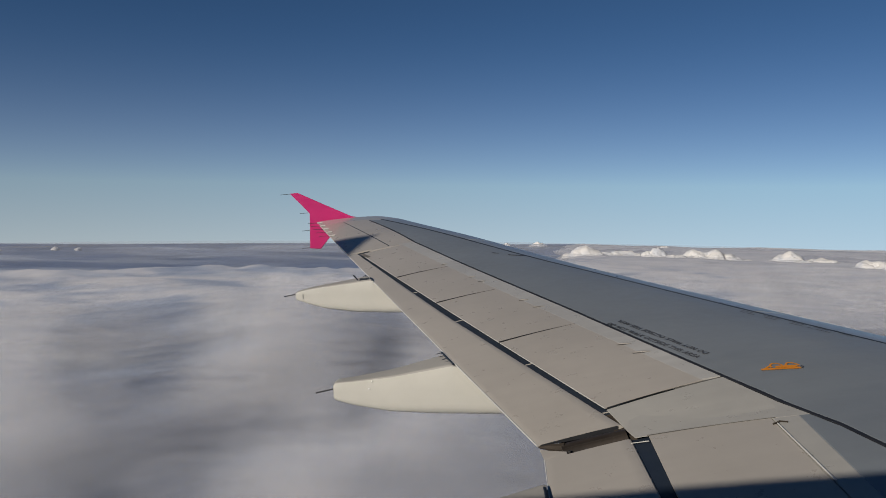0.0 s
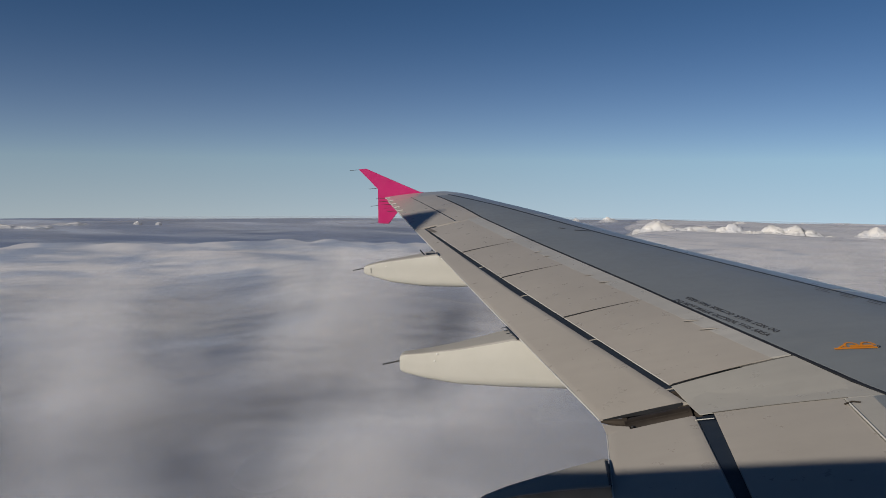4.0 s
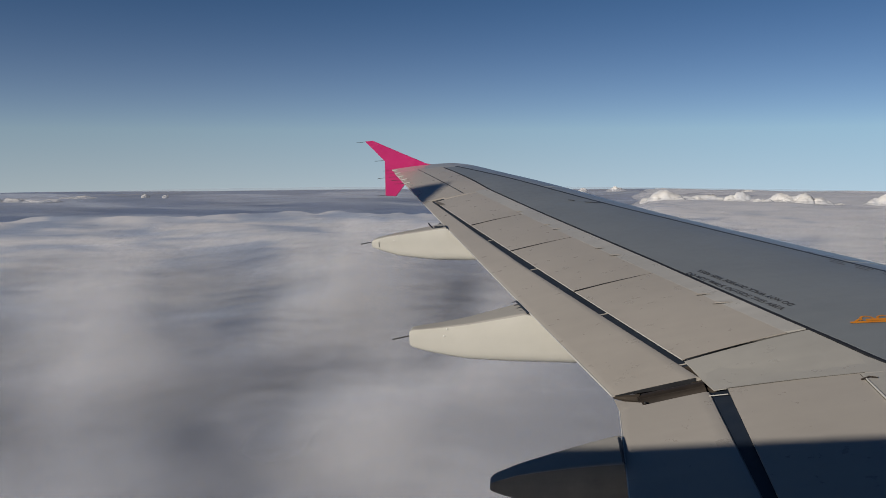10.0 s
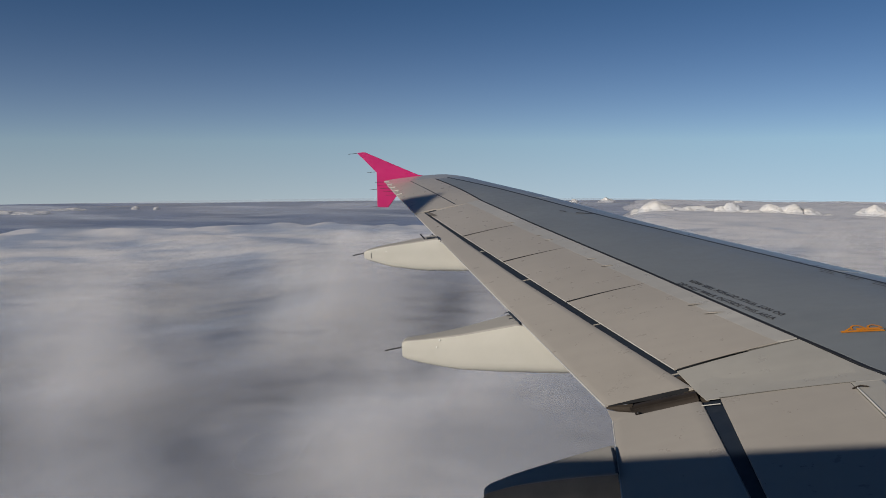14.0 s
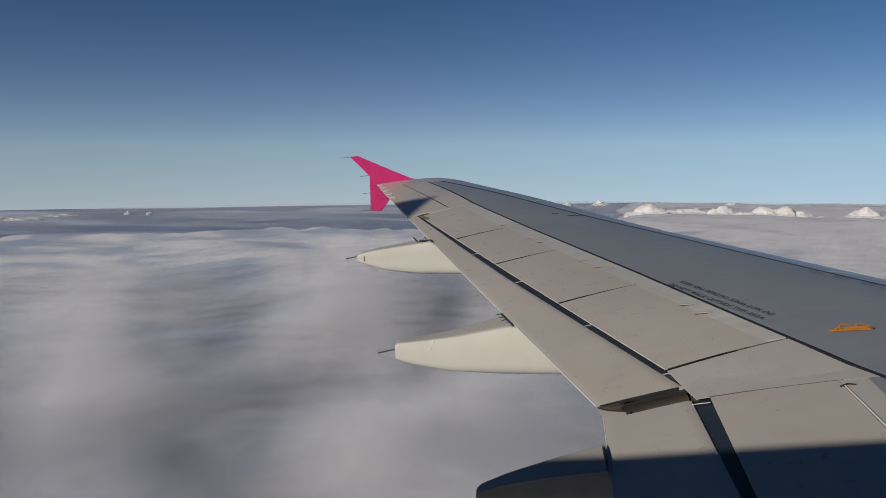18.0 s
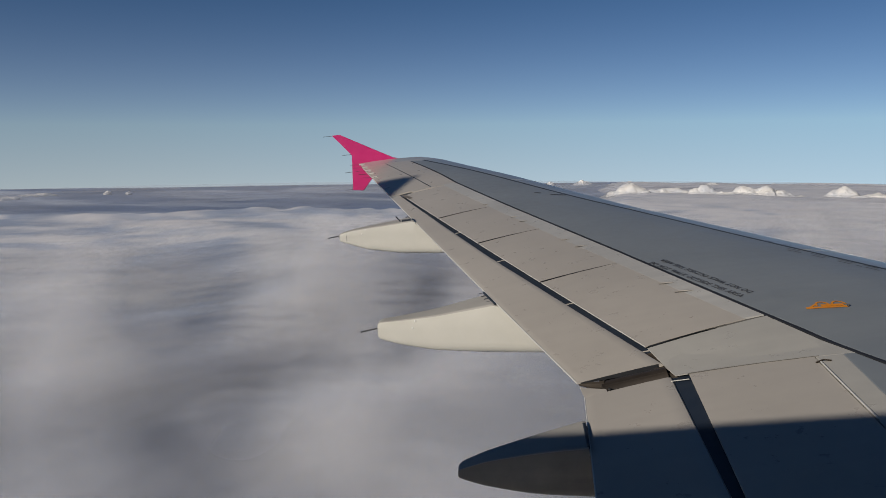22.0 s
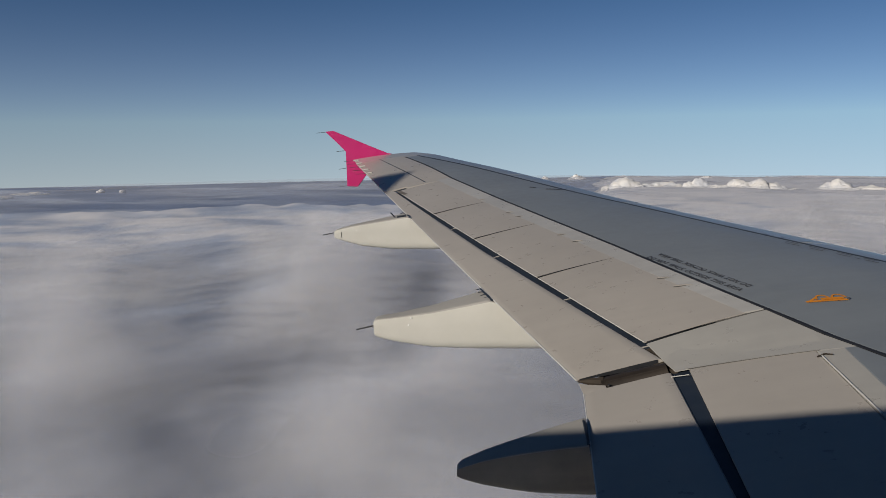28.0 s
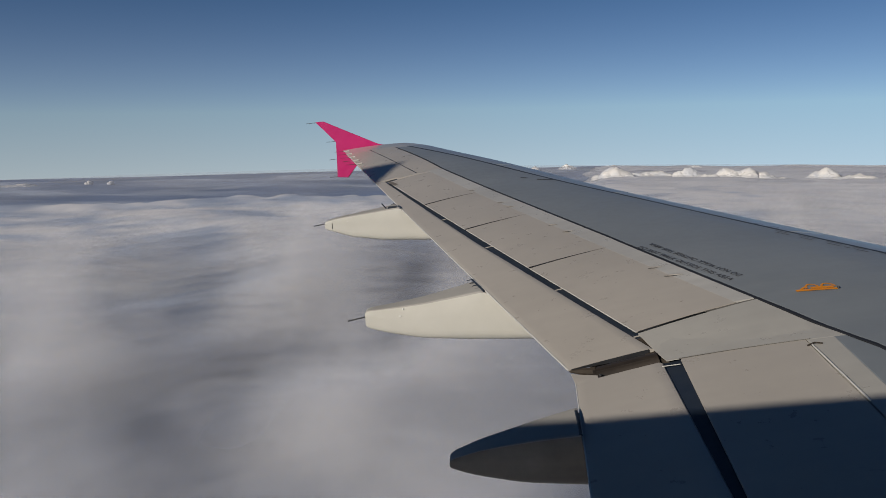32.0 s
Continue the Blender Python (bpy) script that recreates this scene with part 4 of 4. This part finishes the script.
def cloud_height(x, y, step):
    """Heaped heads of several sizes on slow swells; step: the spacing of the mesh there, below which no detail is made."""
    r, az = np.hypot(x, y), np.degrees(np.arctan2(x, y))
    wx = x + 24 * smooth_noise(x / 110, y / 110) + 7 * smooth_noise(x / 34 + 5, y / 34)
    wy = y + 24 * smooth_noise(x / 110 + 40, y / 110 + 17) + 7 * smooth_noise(x / 34, y / 34 + 61)
    calm = 1 - 0.55 * ease(r, 900, 2200)
    h = 14 * smooth_noise(wx / 520, wy / 520) + 12 * smooth_noise(wx / 230 + 9, wy / 230 + 3)
    for k, (size, amp, soft) in enumerate(((250, 40, 2.2), (112, 14, 2.2), (50, 4, 2.5))):
        keep = np.clip((size / np.maximum(step, 0.1) - 4) / 6, 0, 1)
        patch = np.clip(0.60 + 0.85 * smooth_noise(x / (size * 2.6) + 3 * k, y / (size * 2.6) + 8), 0.10, 1)
        h += amp * keep * patch * (domes(wx / size + 11.3 * k, wy / size + 5.7 * k, soft) + 0.10)
    h = calm * h - 30 * np.clip((r - 3000) / 1900, 0, 2) ** 2 - 16 * ease(r, 2300, 3200) * (1 - 0.8 * ease(r, 3500, 4700))
    # the layer breaks off in a billowed edge, beyond which a lower one lies
    edge = 2600 - 330 * ease(az, -36, -4) + 130 * smooth_noise(az / 9 + 3, 0 * az) + 80 * smooth_noise(az / 2.6 + 8, 0 * az + 4) + 20 * smooth_noise(az / 0.9, 0 * az + 9)
    broken = (1 - ease(az, 2, 11)) * ease(az, -75, -55)
    lip = 6 + 6 * smooth_noise(az / 1.7 + 2, r / 90)
    return h + lip * broken * np.exp(-((r - edge) / 130) ** 2) - 160 * broken * ease(r, edge, edge + 260)


def polar_sheet(name, az, rad, height, material):
    """A sheet in rings round the airliner, height(x, y, step) metres high."""
    A, R = np.meshgrid(az, rad)
    X, Y = R * np.sin(A) - 6.8, R * np.cos(A) + 1.8
    step = np.broadcast_to(np.maximum(np.gradient(rad)[:, None] * 0.6, R * 0.0028), R.shape)
    n, m = R.shape
    co = np.stack([X, Y, height(X, Y, step)], -1).reshape(-1, 3)
    i = np.arange(n - 1)[:, None] * m
    j = np.arange(m)[None, :]
    k = (j + 1) % m
    quads = np.stack([i + j, i + m + j, i + m + k, i + k], -1).reshape(-1, 4)
    me = bpy.data.meshes.new(name)
    me.from_pydata(co.tolist(), [], quads.tolist())
    me.polygons.foreach_set("use_smooth", [True] * len(me.polygons))
    me.materials.append(material)
    me.update()
    if me.polygons[len(me.polygons) // 2].normal.z < 0:
        me.flip_normals()
    return new(name, me)


def cloud_sheet(name, az, rad, lift, material):
    """A sheet of cloud lift metres above the layer's surface."""
    return polar_sheet(name, az, rad, lambda x, y, step: DECK + cloud_height(x, y, step + lift * 1.6) + lift * 0.9, material)


def lower_height(x, y, step):
    r, az = np.hypot(x, y), np.degrees(np.arctan2(x, y))
    dip = 18 * ease(az, -36, -20) * (1 - 0.6 * ease(az, 3, 12)) * ease(r, 3000, 4800)
    return (-282 - dip - 70 * ease(az, 11, 26) - 70 * ease(-az, 55, 70) + 20 * ease(r, 2300, 3300) + 34 * ease(r, 3000, 4800) + 7 * smooth_noise(x / 420, y / 420) * (1 - ease(r, 3600, 4700))
            + 4 * smooth_noise(x / 160 + 7, y / 160) * (1 - ease(r, 3300, 4500)))


AZ_FINE = np.radians(np.linspace(-42, 42, 600))
AZ_REST = np.radians(np.linspace(42, 318, 140))[1:-1]
AZ_EVEN = np.radians(np.linspace(-180, 180, 361))[:-1]
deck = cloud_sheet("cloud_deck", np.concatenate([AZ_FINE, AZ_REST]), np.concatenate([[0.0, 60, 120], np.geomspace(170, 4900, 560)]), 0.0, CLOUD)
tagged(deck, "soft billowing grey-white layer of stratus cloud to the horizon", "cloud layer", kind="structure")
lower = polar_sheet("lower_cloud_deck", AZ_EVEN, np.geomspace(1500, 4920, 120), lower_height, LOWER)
tagged(lower, "lower blue-grey cloud layer in the distance with pale streaks", "cloud layer", kind="structure")
# loose cloud over the layer: soft sheets one above the other, thinner the higher they lie
for k in range(12):
    loose = puff_material("loose_cloud", 0.22 + 0.025 * k, 0.24, (0.808, 0.80, 0.82), (0.66, 0.705, 0.80))
    sheet = polar_sheet("loose_cloud", AZ_EVEN, np.geomspace(150, 1910, 110), lambda x, y, step: DECK + cloud_height(x, y, step * 0 + 80.0) + (14 + 10 * k) * (1 - 0.75 * ease(np.hypot(x, y), 800, 2200)), loose)
    tagged(sheet, "loose soft-edged cloud over the layer, pale and blue-grey in patches", "cloud", "loose cloud sheets", "stuff")

# distance haze imitated by the colour of thin blue sheets lying over the far layer
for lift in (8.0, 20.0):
    mist = polar_sheet("haze_sheet", AZ_EVEN, np.geomspace(1500, 4900, 120), lambda x, y, step: DECK - 22 + lift - 22 * np.clip((np.hypot(x, y) - 3000) / 1900, 0, 2) ** 2, FAR_HAZE)
    tagged(mist, "thin blue sheet standing in for haze over the distant cloud layer", "mist", "mist veils", "stuff")


def cumulus(x, y, z, w, h, seed):
    """A heaped cloud: a broad mound swollen into rounded heads of three sizes, its base sunk in the layer."""
    bm = bmesh.new()
    bmesh.ops.create_icosphere(bm, subdivisions=5, radius=1.0)
    off = Vector((seed * 1.37, seed * 0.71, 3.0))
    for v in bm.verts:
        q = Vector((v.co.x * w * 0.5, v.co.y * w * 0.3, v.co.z * h * 0.55))
        big = 0.55 - noise.voronoi(q / (h * 0.75) + off)[0][0] ** 2
        small = 0.4 - noise.voronoi(q / (h * 0.34) + off)[0][0] ** 2
        tiny = 0.35 - noise.voronoi(q / (h * 0.15) + off)[0][0] ** 2
        slow = noise.noise(q / (h * 1.5) + off)
        grow = 1 + 0.70 * big + 0.40 * small + 0.22 * tiny + 1.2 * slow
        v.co = Vector((q.x * (0.8 + 0.2 * grow), q.y * (0.8 + 0.2 * grow), q.z * grow))
    ob = finish("cumulus_cloud", bm, CUMULUS, smooth=True)
    ob.location = (x, y, z)
    ob.rotation_euler = (0, 0, -math.atan2(x, y))
    return tagged(ob, "bright sunlit cumulus heap rising above the cloud layer", "cloud", "cumulus on the horizon")


rng = random.Random(5)
for deg, dist, w, h in ((10.7, 3480, 170, 52), (11.6, 3440, 120, 40), (13.6, 3500, 210, 30), (16.0, 3460, 120, 50), (17.4, 3440, 120, 44), (19.6, 3480, 210, 46), (21.6, 3500, 130, 42), (25.0, 3450, 170, 48)):
    a = radians(deg)
    cumulus(dist * math.sin(a), dist * math.cos(a), DECK - 14 - 0.3 * h, w, h * 1.12, len(bpy.data.objects))
deg = 27.0
while deg < 41:
    w, h = rng.uniform(110, 230), rng.uniform(22, 60)
    dist = rng.uniform(3150, 3450)
    a = radians(deg)
    cumulus(dist * math.sin(a), dist * math.cos(a), DECK - 14 - 0.22 * h, w, h, len(bpy.data.objects))
    deg += math.degrees(w / dist) * rng.uniform(0.55, 1.15)
for deg, dist, w, h in ((5.0, 4550, 60, 20), (7.4, 4600, 110, 24), (11.0, 4600, 190, 22), (16.5, 4550, 90, 22), (21.0, 4600, 120, 18), (-36.8, 4200, 120, 34), (-35.2, 4150, 130, 20), (-33.6, 4100, 150, 13), (-31.4, 4300, 160, 12), (-27.2, 4300, 40, 18), (-25.8, 4250, 34, 14)):
    a = radians(deg)
    cumulus(dist * math.sin(a), dist * math.cos(a), DECK - 30 - 0.1 * h, w, h, len(bpy.data.objects))
